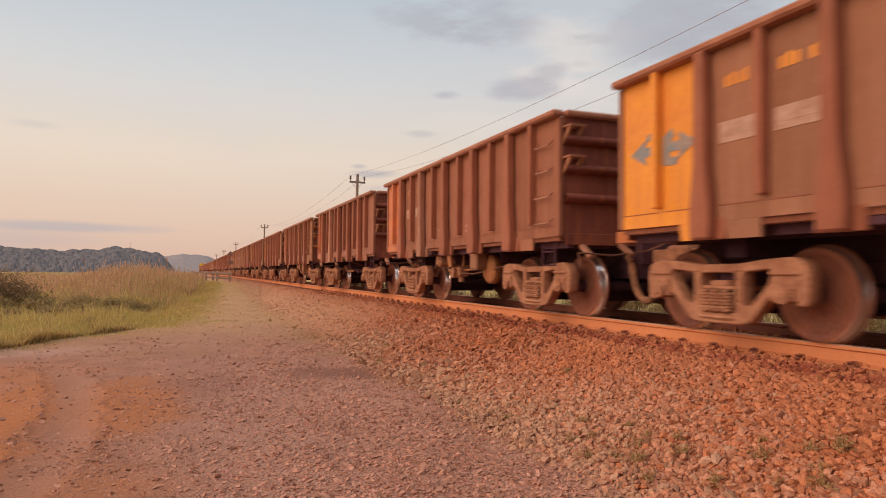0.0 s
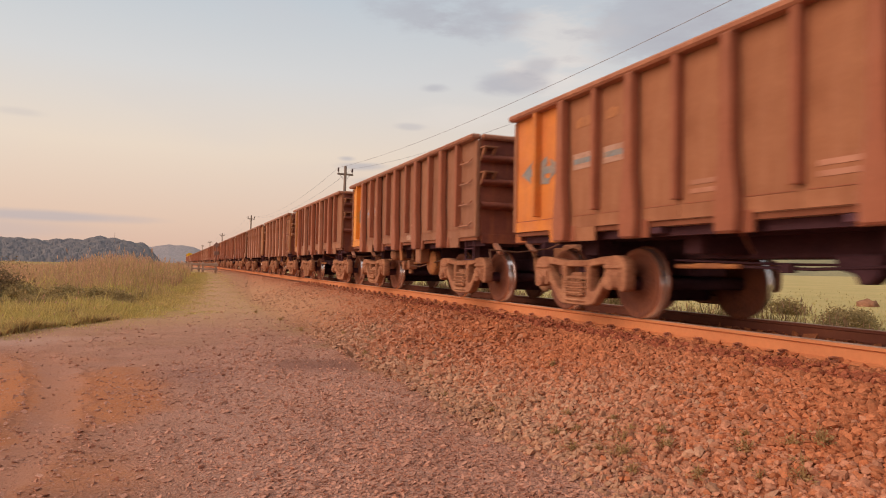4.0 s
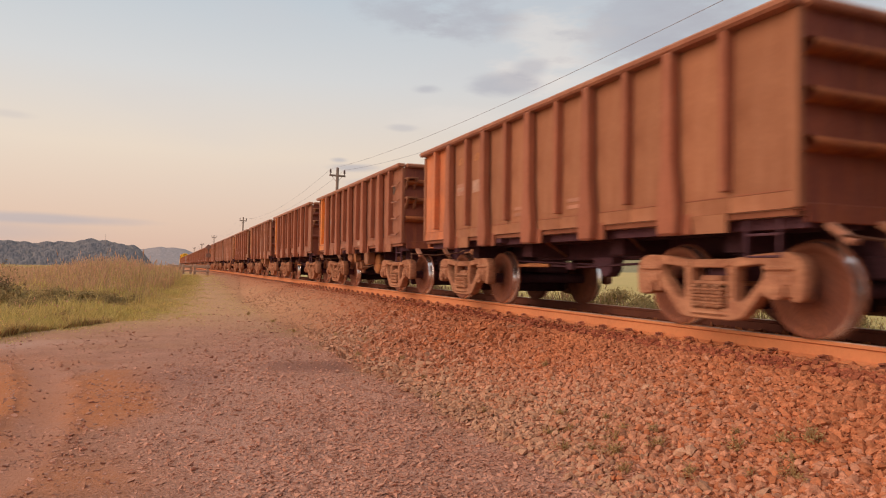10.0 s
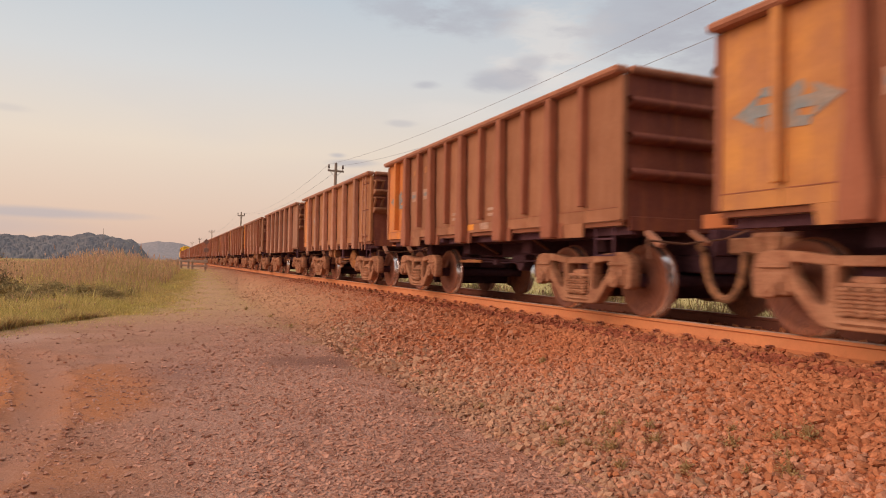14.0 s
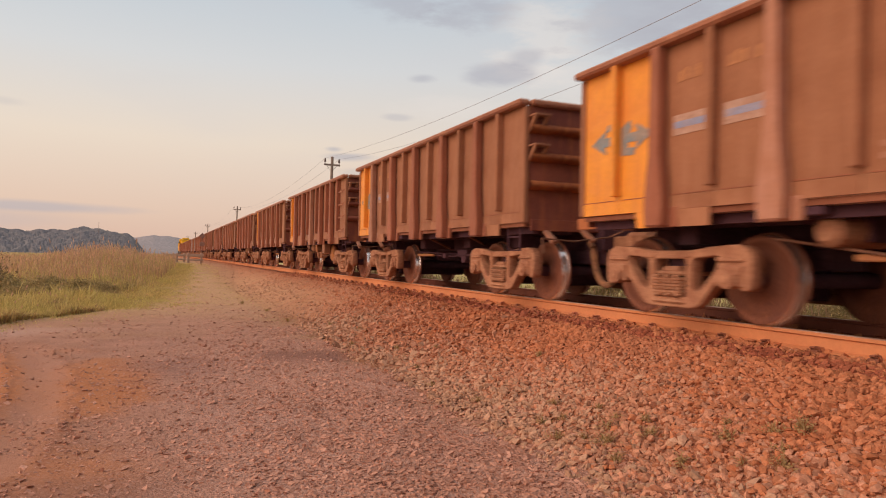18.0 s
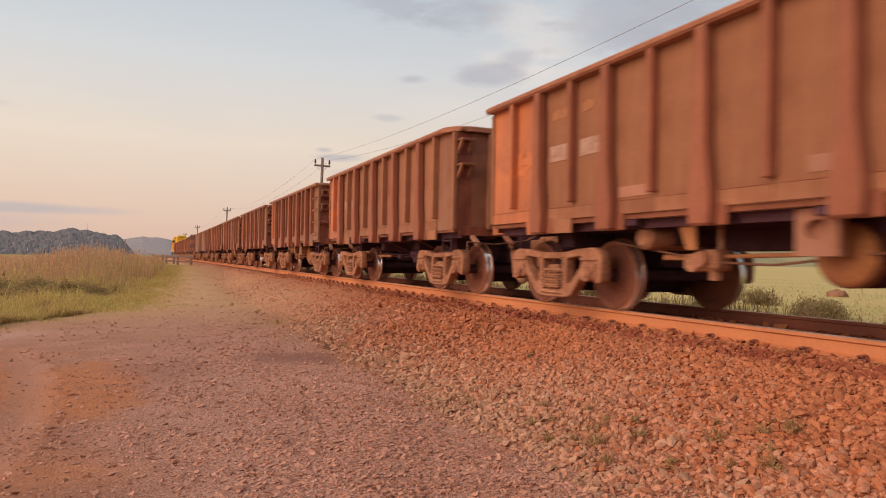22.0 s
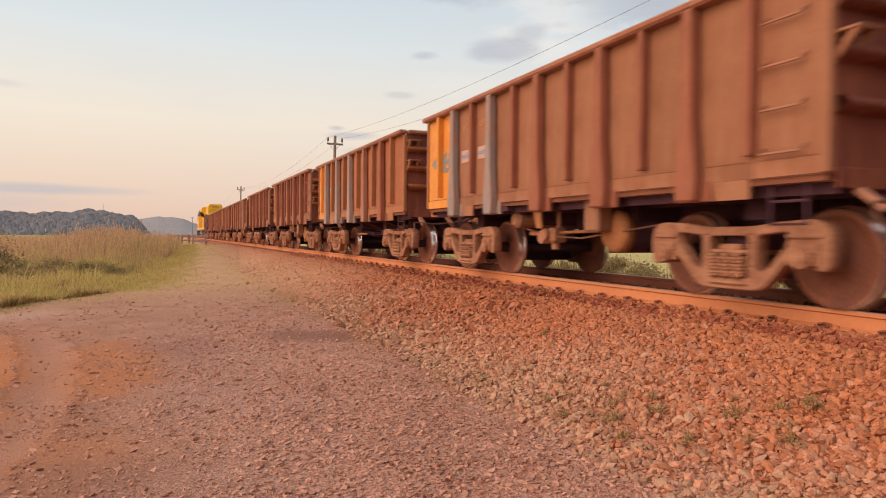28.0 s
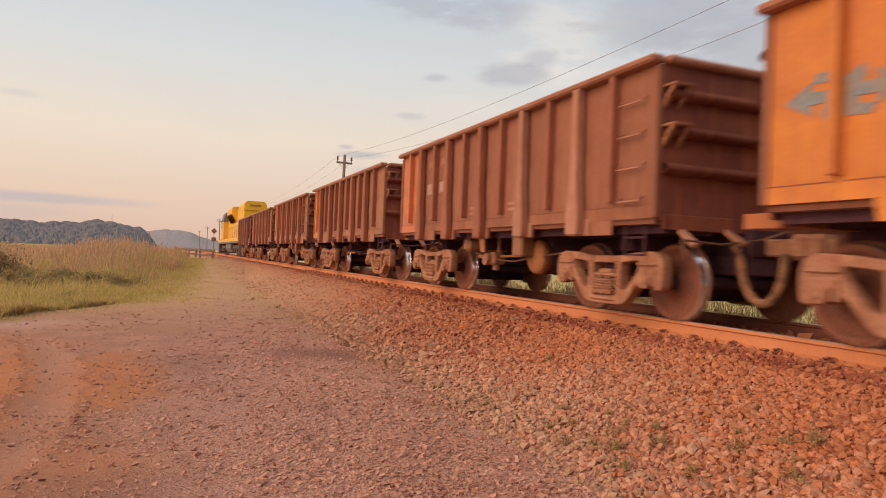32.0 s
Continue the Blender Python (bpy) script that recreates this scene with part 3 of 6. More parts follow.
def pipe(bm, pts, r, seg=6):
    """One bent rod swept along the points."""
    pts = [Vector(p) for p in pts]
    rings, side = [], None
    for i, p in enumerate(pts):
        d = (pts[min(i + 1, len(pts) - 1)] - pts[max(i - 1, 0)]).normalized()
        if side is None:
            side = d.orthogonal().normalized()
        side = (side - d * side.dot(d)).normalized()
        up = d.cross(side)
        rings.append([bm.verts.new(p + (side * math.cos(2 * math.pi * k / seg) + up * math.sin(2 * math.pi * k / seg)) * r) for k in range(seg)])
    for a_, b_ in zip(rings, rings[1:]):
        for k in range(seg):
            bm.faces.new((a_[k], a_[(k + 1) % seg], b_[(k + 1) % seg], b_[k]))
    bm.faces.new(rings[0][::-1])
    bm.faces.new(rings[-1])


def prism(bm, outline, axis_from, axis_to, axis="x", bevel=0.0):
    """An outline in the two other axes, pulled along one axis."""
    def at(u, v, w):
        return {"x": (w, u, v), "y": (u, w, v), "z": (u, v, w)}[axis]
    a_ = [bm.verts.new(at(u, v, axis_from)) for u, v in outline]
    b_ = [bm.verts.new(at(u, v, axis_to)) for u, v in outline]
    n = len(outline)
    bm.faces.new(a_)
    bm.faces.new(b_[::-1])
    for i in range(n):
        bm.faces.new((a_[i], b_[i], b_[(i + 1) % n], a_[(i + 1) % n]))
    bmesh.ops.recalc_face_normals(bm, faces=bm.faces)
    if bevel:
        es = [e_ for e_ in bm.edges if e_.calc_face_angle(0) > 0.6]
        bmesh.ops.bevel(bm, geom=es, offset=bevel, segments=1, affect="EDGES", profile=0.5)


def lathe(bm, profile, seg=32, axis="x"):
    """Turn (radius, along) pairs round an axis; a closed ring of profile."""
    rings = []
    for i in range(seg):
        t = 2 * math.pi * i / seg
        c, s = math.cos(t), math.sin(t)
        rings.append([bm.verts.new((h, r * c, r * s)) for r, h in profile])
    n = len(profile)
    for i in range(seg):
        a_, b_ = rings[i], rings[(i + 1) % seg]
        for j in range(n - 1):
            bm.faces.new((a_[j], a_[j + 1], b_[j + 1], b_[j]))
    bmesh.ops.remove_doubles(bm, verts=bm.verts, dist=1e-5)
    bmesh.ops.recalc_face_normals(bm, faces=bm.faces)


def rounded(pts, r, steps=3):
    """The outline with its corners turned into short arcs."""
    out, n = [], len(pts)
    for i in range(n):
        p, a_, b_ = (Vector((*pts[k % n], 0)) for k in (i, i - 1, i + 1))
        da, db = a_ - p, b_ - p
        p0, p1 = p + da.normalized() * min(r, da.length * 0.45), p + db.normalized() * min(r, db.length * 0.45)
        for k in range(steps + 1):
            t = k / steps
            out.append(p0 * (1 - t) ** 2 + p * 2 * t * (1 - t) + p1 * t * t)
    return out


def cast_plate(outline, holes, x0, x1, bevel, r=0.05):
    """A thick plate across x with rounded outline, real openings and rounded edges."""
    cu = bpy.data.curves.new("cast_plate", "CURVE")
    cu.dimensions, cu.fill_mode = "2D", "BOTH"
    cu.extrude, cu.bevel_depth, cu.bevel_resolution = abs(x1 - x0) / 2 - bevel, bevel, 1
    for loop in (outline, *holes):
        pts = rounded(loop, r)
        sp = cu.splines.new("POLY")
        sp.points.add(len(pts) - 1)
        for q, p in zip(sp.points, pts):
            q.co = (p.x, p.y, 0, 1)
        sp.use_cyclic_u = True
    ob = bpy.data.objects.new("cast_plate", cu)
    me = bpy.data.meshes.new_from_object(ob)
    bm = bmesh.new()
    bm.from_mesh(me)
    for v in bm.verts:
        v.co = ((x0 + x1) / 2 + v.co.z, v.co.x, v.co.y)
    bmesh.ops.remove_doubles(bm, verts=bm.verts, dist=1e-4)
    bmesh.ops.recalc_face_normals(bm, faces=bm.faces)
    bpy.data.objects.remove(ob)
    bpy.data.curves.remove(cu)
    bpy.data.meshes.remove(me)
    return bm


def soup(name, verts, faces, mats, index=None, smooth_faces=False):
    me = bpy.data.meshes.new(name)
    me.from_pydata(verts, [], faces)
    for m_ in mats:
        me.materials.append(m_)
    if index is not None:
        me.polygons.foreach_set("material_index", index)
    if smooth_faces:
        me.polygons.foreach_set("use_smooth", [True] * len(me.polygons))
    return new(name, me)


# ---- ground ----
def ground():
    def axis(pairs):
        out = []
        for lo, hi, step in pairs:
            out += list(np.arange(lo, hi, step))
        return np.array(out + [pairs[-1][1]])
    xs = axis([(-4500, -500, 500), (-500, -100, 50), (-100, -20, 5), (-20, -6, 0.7), (-6, 10.5, 0.15), (10.5, 30, 1.5), (30, 120, 10), (120, 520, 50), (520, 4520, 500)])
    ys = axis([(-900, -100, 100), (-100, -10, 6), (-10, 1, 0.8), (1, 20, 0.15), (20, 60, 0.7), (60, 120, 3), (120, 520, 40), (520, 4520, 400)])
    gx, gy = np.meshgrid(xs, ys)
    gz = height(gx, gy)
    v = np.stack([gx, gy, gz], -1).reshape(-1, 3)
    nx, ny = len(xs), len(ys)
    i = np.arange(nx * ny).reshape(ny, nx)
    f = np.stack([i[:-1, :-1], i[:-1, 1:], i[1:, 1:], i[1:, :-1]], -1).reshape(-1, 4)
    ob = soup("ground", v.tolist(), f.tolist(), [M["ground"]], smooth_faces=True)
    tagged(ob, "reddish gravel yard, dirt road, ballast bank and meadow ground", "ground", kind="structure")


ground()


# ---- track ----
def make_track():
    for side in (-1, 1):
        x = CENTRE + side * 0.835
        bm = bmesh.new()
        prof = [(-0.07, -0.185), (0.07, -0.185), (0.07, -0.172), (0.012, -0.15), (0.009, -0.05), (0.034, -0.038), (0.035, -0.008), (0.026, 0.0),
                (-0.026, 0.0), (-0.035, -0.008), (-0.034, -0.038), (-0.009, -0.05), (-0.012, -0.15), (-0.07, -0.172)]
        ends = [[bm.verts.new((u, y, v)) for u, v in prof] for y in (-420, -6, 12, 40, 120, 1500)]
        n = len(prof)
        for a_, b_ in zip(ends, ends[1:]):
            for i in range(n):
                f = bm.faces.new((a_[i], b_[i], b_[(i + 1) % n], a_[(i + 1) % n]))
                f.material_index = 1 if i in (6, 7, 8) else 0
        bmesh.ops.recalc_face_normals(bm, faces=bm.faces)
        ob = link("rail", bm, [M["rail_side" if side < 0 else "rail_shadowed"], M["rail_head"]])
        ob.location = (x, 0, RAIL_Z)
        tagged(ob, "rust-orange steel rail with a worn shiny head" if side < 0 else "steel rail coloured dark maroon for wagon shadow, with a worn shiny head", "rail", "rails of the track", "structure")
    # sleepers, each with its clips
    bm = bmesh.new()
    box(bm, -1.35, 1.35, -0.13, 0.13, -0.39, -0.19, 0.02)
    first = link("sleeper", bm, M["sleeper"])
    tagged(first, "dust-red railway sleeper bedded in ballast", "sleeper", "sleepers of the track")
    bm = bmesh.new()
    box(bm, -0.035, 0.035, -0.05, 0.05, -0.02, 0.012, 0.006)
    pipe(bm, [(0.03, -0.035, 0.0), (0.02, -0.03, 0.035), (-0.015, -0.01, 0.04), (-0.02, 0.03, 0.03), (0.02, 0.035, 0.02), (0.03, 0.0, 0.01)], 0.011, 6)
    clip = link("rail_clip", bm, M["clip"], first)
    clip.location = (-0.935, 0, -0.17)
    for dx, turn in ((-0.735, 180), (0.735, 0), (0.935, 180)):
        share(clip, pose(dx, 0, -0.17, 0, 0, turn), first)
    y0, step = -4.0, 0.56
    first.location = (CENTRE, y0, RAIL_Z)
    for i in range(1, 62):
        copy_thing(first, pose(CENTRE + rnd.uniform(-0.02, 0.02), y0 + i * step, RAIL_Z, 0, 0, rnd.uniform(-0.8, 0.8)))
    v, f = [], []
    for i in range(62, 700):
        y = y0 + i * step
        b_ = len(v)
        v += [(CENTRE + sx * 1.35, y + sy * 0.13, RAIL_Z - 0.175 - sz * 0.2) for sx in (-1, 1) for sy in (-1, 1) for sz in (0, 1)]
        f += [(b_, b_ + 4, b_ + 6, b_ + 2), (b_, b_ + 1, b_ + 5, b_ + 4), (b_ + 2, b_ + 6, b_ + 7, b_ + 3), (b_, b_ + 2, b_ + 3, b_ + 1), (b_ + 4, b_ + 5, b_ + 7, b_ + 6)]
    tagged(soup("far_sleepers", v, f, [M["sleeper"]]), "dust-red sleepers of the distant track", "sleepers", kind="stuff")


make_track()


# ---- stones ----
def stone_shapes(n, seed, flat=0.6, plain=False, rough=0.09):
    rs = np.random.RandomState(seed)
    out = []
    for k in range(n):
        bm = bmesh.new()
        if plain:
            bmesh.ops.create_cube(bm, size=0.8)
            bmesh.ops.triangulate(bm, faces=bm.faces)
        else:
            bmesh.ops.create_icosphere(bm, subdivisions=1, radius=0.5)
        v = np.array([p.co for p in bm.verts])
        for cut in range(5):
            d = rs.normal(size=3)
            d /= np.linalg.norm(d)
            lim = rs.uniform(0.16, 0.32)
            over = np.maximum(v @ d - lim, 0)
            v -= over[:, None] * d
        v *= rs.uniform(0.75, 1.25, 3) * np.array([1.15, 1.0, flat])
        v += rs.normal(size=v.shape) * (rough if plain else 0.02)
        f = np.array([[q.index for q in p.verts] for p in bm.faces])
        bm.free()
        out.append((v, f))
    return out


def scatter(name, xs, ys, zs, sizes, shapes, mats, pick, seed, label, category, tip=0.7):
    rs = np.random.RandomState(seed)
    verts, faces, idx, base = [], [], [], 0
    for x, y, z, s, mi in zip(xs, ys, zs, sizes, pick):
        v, f = shapes[rs.randint(len(shapes))]
        a_, t1, t2 = rs.uniform(0, 6.28), rs.uniform(-tip, tip), rs.uniform(-tip, tip)
        c, s_ = math.cos(a_), math.sin(a_)
        R = np.array([[c, -s_, t1], [s_, c, t2], [-t1 * c - t2 * s_, t1 * s_ - t2 * c, 1]])
        verts.append((v * s) @ R.T + (x, y, z))
        faces.append(f + base)
        idx.append(np.full(len(f), mi))
        base += len(v)
    V, F = np.concatenate(verts), np.concatenate(faces)
    ob = soup(name, V.tolist(), F.tolist(), mats, np.concatenate(idx).tolist())
    return tagged(ob, label, category, kind="stuff")


def stones():
    rs = np.random.RandomState(11)
    shapes = stone_shapes(14, 3, 0.72)
    # the bank
    X, Y, S = [], [], []
    for y0, y1, per, size in ((-14.0, 1.6, 130, 0.06), (1.6, 8.0, 1350, 0.051), (8.0, 15.0, 600, 0.058), (15.0, 30.0, 190, 0.056), (30.0, 70.0, 40, 0.066)):
        n = int((y1 - y0) * 2.7 * per)
        x = 2.65 + 2.75 * rs.beta(1.35, 1.0, n)
        X.append(x), Y.append(rs.uniform(y0, y1, n)), S.append(size * np.clip(rs.lognormal(0, 0.3, n), 0.4, 1.8))
    # between and beyond the rails
    for xa, xb, per in ((5.5, 7.45, 110), (7.5, 8.6, 70)):
        n = int(16 * (xb - xa) * per)
        X.append(rs.uniform(xa, xb, n)), Y.append(rs.uniform(1, 17, n)), S.append(0.07 * rs.lognormal(0, 0.25, n))
    X, Y, S = map(np.concatenate, (X, Y, S))
    Z = height(X, Y) + S * (rs.uniform(-0.05, 0.28, len(S)) - 0.36 * smooth(8, 20, Y))
    # bright iron dust beside the rail, browner towards the toe, a dark red line at the sleeper ends
    drift = X + 0.35 * np.sin(Y * 1.3 + X) * np.sin(Y * 0.37) + rs.normal(0, 0.35, len(X)) - 1.1 * smooth(9, 22, Y)
    pick = np.where(drift < 3.25, 2, np.where(drift < 4.0, 1, 0))
    pick = np.where((X > 4.92) & (X < 5.22) & (Y < 30) & (rs.uniform(size=len(X)) < 0.8), 3, pick)
    kinds = [M["ballast"], M["ballast_brown"], M["ballast_grey"], M["ballast_red"]]
    near = (Y < 8) & (Y > 1.6) & (X < 5.45)
    plain = stone_shapes(14, 4, 0.6, True)
    for sel, forms, seed in ((near, shapes, 5), (~near, plain, 15)):
        scatter("ballast_stones", X[sel], Y[sel], Z[sel], S[sel], forms, kinds, pick[sel], seed, "iron-dusted orange-brown crushed ballast stones", "ballast")
    # gravel of the yard
    n = 112000
    Y = 2.2 * (34 / 2.2) ** rs.beta(1.0, 1.9, n)
    Y = np.where(np.arange(n) < 4500, rs.uniform(-10, 2.2, n), Y)
    X = rs.uniform(-2.6, 3.2, n) - np.where(rs.uniform(size=n) < 0.35, 0.14 * Y, 0)
    S = (0.0205 + 0.0007 * np.maximum(Y, 2)) * np.clip(rs.lognormal(0, 0.42, n), 0.35, 2.1)
    keep = rs.uniform(size=n) < np.clip(0.10 + 0.8 * smooth(-1.4, 1.5, X - 0.06 * Y) + 0.3 * np.sin(X * 2.1 + Y) * np.sin(Y * 1.7), 0.12, 1)
    keep &= rs.uniform(size=n) < np.interp(Y, [6, 12, 20, 34], [1, 0.75, 0.35, 0.2])
    keep &= (((X - 2.25) / 0.85) ** 2 + ((Y - 10.1) / 0.5) ** 2 > 1) | (rs.uniform(size=n) < 0.3)
    keep &= (X > edge_x(Y) + 0.3) | (Y < 17)
    X, Y, S = X[keep], Y[keep], S[keep]
    Z = height(X, Y) + S * rs.uniform(-0.14, 0.14, len(S))
    scatter("yard_gravel", X, Y, Z, S, stone_shapes(14, 9, 0.55, True, 0.045), [M["pebble"]], np.zeros(len(X), int), 6, "small reddish gravel strewn over the dirt yard", "gravel", 0.4)


stones()


# ---- ore wagon ----
ZB, ZT, ZS, HW = 1.17, 2.93, 0.99, 1.575         # bottom and top of the sides, bottom of the skirts, half width
STEP = BODY / 12


def bogie(wagon, yc):
    """A three-piece bogie: bolster with its side frames, springs and brake beams."""
    bm = bmesh.new()
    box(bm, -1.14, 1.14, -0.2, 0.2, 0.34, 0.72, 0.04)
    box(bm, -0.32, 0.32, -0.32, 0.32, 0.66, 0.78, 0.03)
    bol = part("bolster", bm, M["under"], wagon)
    bol.location = (0, yc, 0)
    # side frame: a cast arch with a spring window, two side windows and jaws over the bearings
    w0, w1 = -1.31, -1.15
    half = [(0.30, 0.705), (0.62, 0.745), (0.94, 0.765), (1.08, 0.72), (1.12, 0.58), (1.10, 0.34), (1.0, 0.33), (0.97, 0.47), (0.78, 0.47), (0.77, 0.38),
            (0.69, 0.43), (0.43, 0.145), (0.31, 0.115)]
    outline = half + [(-u, v) for u, v in half[::-1]]
    gap = [(0.33, 0.65), (0.73, 0.685), (0.70, 0.53), (0.47, 0.29), (0.33, 0.27)]
    holes = [[(-0.265, 0.20), (0.265, 0.20), (0.265, 0.645), (-0.265, 0.645)], gap, [(-u, v) for u, v in gap[::-1]]]
    bm = cast_plate(outline, holes, w0, w1, 0.016, 0.06)
    for s in (-1, 1):
        tube(bm, (w0 - 0.07, s * 0.875, 0.435), (w1 + 0.05, s * 0.875, 0.435), 0.098, 14)                              # bearing cap
        tube(bm, (w0 - 0.088, s * 0.875, 0.435), (w0 - 0.06, s * 0.875, 0.435), 0.05, 10)
        box(bm, w0 - 0.045, w1, s * 0.875 - 0.15, s * 0.875 + 0.15, 0.46, 0.57, 0.02)
        box(bm, w0 - 0.03, w0 + 0.05, s * 0.875 - 0.17, s * 0.875 + 0.17, 0.605, 0.65, 0.012)
        for d in (-0.13, 0.13):
            box(bm, w0 - 0.035, w0 + 0.05, s * 0.875 + d - 0.025, s * 0.875 + d + 0.025, 0.36, 0.48, 0.01)
        box(bm, w0 - 0.015, w0 + 0.05, s * 0.295 - 0.02, s * 0.295 + 0.02, 0.33, 0.60, 0.01)
        box(bm, w0 - 0.02, w1, s * 0.28 - 0.05, s * 0.28 + 0.05, 0.64, 0.70, 0.012)
    box(bm, w0 - 0.03, w1, -0.25, 0.25, 0.14, 0.185, 0.02)
    fr = part("side_frame", bm, M["bogie"], bol, "dust-caked cast steel side frame")
    fr.location = (0, 0, 0.03)
    share(fr, pose(0, 0, 0.03, 0, 0, 180), bol)
    # three coil springs in the window
    bm = bmesh.new()
    pts = [Vector((0.068 * math.cos(t * 0.9), 0.068 * math.sin(t * 0.9), 0.022 + 0.0049 * t)) for t in range(0, 48, 1)][::2]
    pipe(bm, pts, 0.021, 5)
    sp = None
    for s in (-1, 1):
        for dy in (-0.145, 0.0, 0.145):
            at = pose(s * 1.30, dy, 0.225)
            if sp is None:
                sp = part("coil_spring", bm, M["bogie"], bol, smooth_faces=True)
                sp.matrix_basis = at
            else:
                share(sp, at, bol)
    bm = bmesh.new()
    box(bm, -1.32, 1.32, -0.22, 0.22, 0.475, 0.525, 0.02)
    box(bm, -1.30, 1.30, -0.14, 0.14, 0.50, 0.58, 0.03)
    part("spring_seat", bm, M["bogie"], bol)
    bm = bmesh.new()
    box(bm, -0.76, 0.76, 0.27, 0.39, 0.20, 0.52, 0.03)
    bb = part("brake_beam", bm, M["under"], bol)
    share(bb, pose(0, 0, 0, 0, 0, 180), bol)
    return bol


WHEEL_R = 0.455


def wheelset(wagon, yc):
    bm = bmesh.new()
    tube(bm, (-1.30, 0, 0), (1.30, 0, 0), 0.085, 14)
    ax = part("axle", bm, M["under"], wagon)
    ax.location = (0, yc, WHEEL_R)
    bm = bmesh.new()
    # outside face at x = -0.93, flange inside
    prof = [(0.10, -0.92), (0.13, -0.93), (0.14, -0.885), (0.30, -0.855), (0.37, -0.87), (0.385, -0.925), (0.44, -0.93), (0.452, -0.92), (0.458, -0.83),
            (0.465, -0.815), (0.488, -0.805), (0.488, -0.79), (0.47, -0.78), (0.39, -0.78), (0.37, -0.82), (0.30, -0.825), (0.14, -0.80), (0.10, -0.79)]
    lathe(bm, prof, 26)
    for f in bm.faces:
        r = math.hypot(f.calc_center_median().y, f.calc_center_median().z)
        f.material_index = 1 if 0.446 < r < 0.482 and abs(f.normal.x) < 0.75 else 0
    wh = part("wheel", bm, [M["wheel"], M["tread"]], ax, "rusty steel wheel with a polished tread", True)
    share(wh, pose(0, 0, 0, 0, 0, 180), ax)
    return ax


def make_wagon(flat=False):
    """flat: the kind with broad posts alone, two ledges on the end and a railed ladder."""
    w = new("ore_wagon")
    h = BODY / 2
    n = 7 if flat else 12
    wd = BODY / n
    broad = range(1, 7) if flat else (2, 4, 6, 8, 10)
    last = -h + broad[-1] * wd
    # side panels between the posts, one by one
    bm = bmesh.new()
    box(bm, -HW, -HW + 0.02, -wd / 2, wd / 2, ZB, ZT, 0)
    pan = part("side_panel", bm, M["rust"], w)
    pan.location = (0, -h + wd / 2, 0)
    for i in range(1, n):
        share(pan, pose(0, -h + wd * (i + 0.5), 0), w)
    for i in range(n):
        share(pan, pose(0, h - wd * (i + 0.5), 0, 0, 0, 180), w)
    # the weld strip along the foot of the side
    bm = bmesh.new()
    box(bm, -HW - 0.014, -HW - 0.001, -wd / 2 + 0.003, wd / 2 - 0.003, ZB, ZB + 0.145, 0.003)
    s_ = part("lower_strip", bm, M["rust"], w)
    s_.location = (0, -h + wd / 2, 0)
    for i in range(1, n):
        share(s_, pose(0, -h + wd * (i + 0.5), 0), w)
    # a welded seam over the strip
    bm = bmesh.new()
    box(bm, -HW - 0.006, -HW + 0.001, -wd / 2 + 0.06, wd / 2 - 0.06, ZB + 0.155, ZB + 0.164, 0)
    s_ = part("weld_seam", bm, M["rust_red"], w)
    s_.location = (0, -h + wd / 2, 0)
    for i in range(1, n):
        share(s_, pose(0, -h + wd * (i + 0.5), 0), w)
    # wide tapering posts that reach down as skirts, and slim posts between
    bm = bmesh.new()
    prism(bm, [(-0.13, ZS), (0.13, ZS), (0.14, ZB + 0.06), (0.115, ZB + 0.3), (0.08, 1.75), (0.065, ZT - 0.03), (-0.065, ZT - 0.03), (-0.08, 1.75), (-0.115, ZB + 0.3), (-0.14, ZB + 0.06)],
          -HW - 0.15, -HW - 0.014, "x", 0.02)
    box(bm, -HW - 0.02, -HW + 0.03, -0.23, 0.23, ZS, ZB + 0.03, 0.006)
    wide = part("wide_post", bm, M["rust"], w)
    wide.location = (0, -h + broad[0] * wd, 0)
    for i in broad[1:]:
        share(wide, pose(0, -h + i * wd, 0), w)
    for i in broad:
        share(wide, pose(0, -h + i * wd, 0, 0, 0, 180), w)
    bm = bmesh.new()
    prism(bm, [(-0.035, ZB + 0.20), (0.035, ZB + 0.20), (0.045, ZT - 0.03), (-0.045, ZT - 0.03)], -HW - 0.115, -HW + 0.002, "x", 0.01)
    if flat:
        bm.free()
    else:
        slim = part("slim_post", bm, M["rust"], w)
        slim.location = (0, -h + STEP, 0)
        for i in (3, 5, 7, 9, 11):
            share(slim, pose(0, -h + i * STEP, 0), w)
        for i in (1, 3, 5, 7, 9, 11):
            share(slim, pose(0, -h + i * STEP, 0, 0, 0, 180), w)
    # gusset skirts beside the outer posts
    bm = bmesh.new()
    prism(bm, [(0.22, ZS), (0.64, ZS), (0.68, ZB), (0.22, ZB)], -HW - 0.015, -HW + 0.015, "x")
    if flat:
        bm.free()
    else:
        g = part("skirt_plate", bm, M["rust"], w)
        g.matrix_basis = pose(0, -h + 10 * STEP - 0.90, 0)
        share(g, pose(0, -h + 2 * STEP - 0.92, 0), w)
    bm = bmesh.new()
    prism(bm, [(0.235, ZS + 0.002), (0.40, ZS + 0.002), (0.43, ZB), (0.235, ZB)], -HW - 0.013, -HW + 0.013, "x")
    part("painted_skirt", bm, M["rust"], w).matrix_basis = pose(0, last, 0)
    # corner angle irons
    bm = bmesh.new()
    box(bm, -HW - 0.03, -HW + 0.05, -h - 0.02, -h + 0.06, ZB, ZT - 0.05, 0.01)
    c = part("corner_post", bm, M["rust"], w)
    for m in (pose(0, 2 * h - 0.04, 0), pose(0, 0, 0, 0, 0, 180), pose(0, -2 * h + 0.04, 0, 0, 0, 180)):
        share(c, m, w)
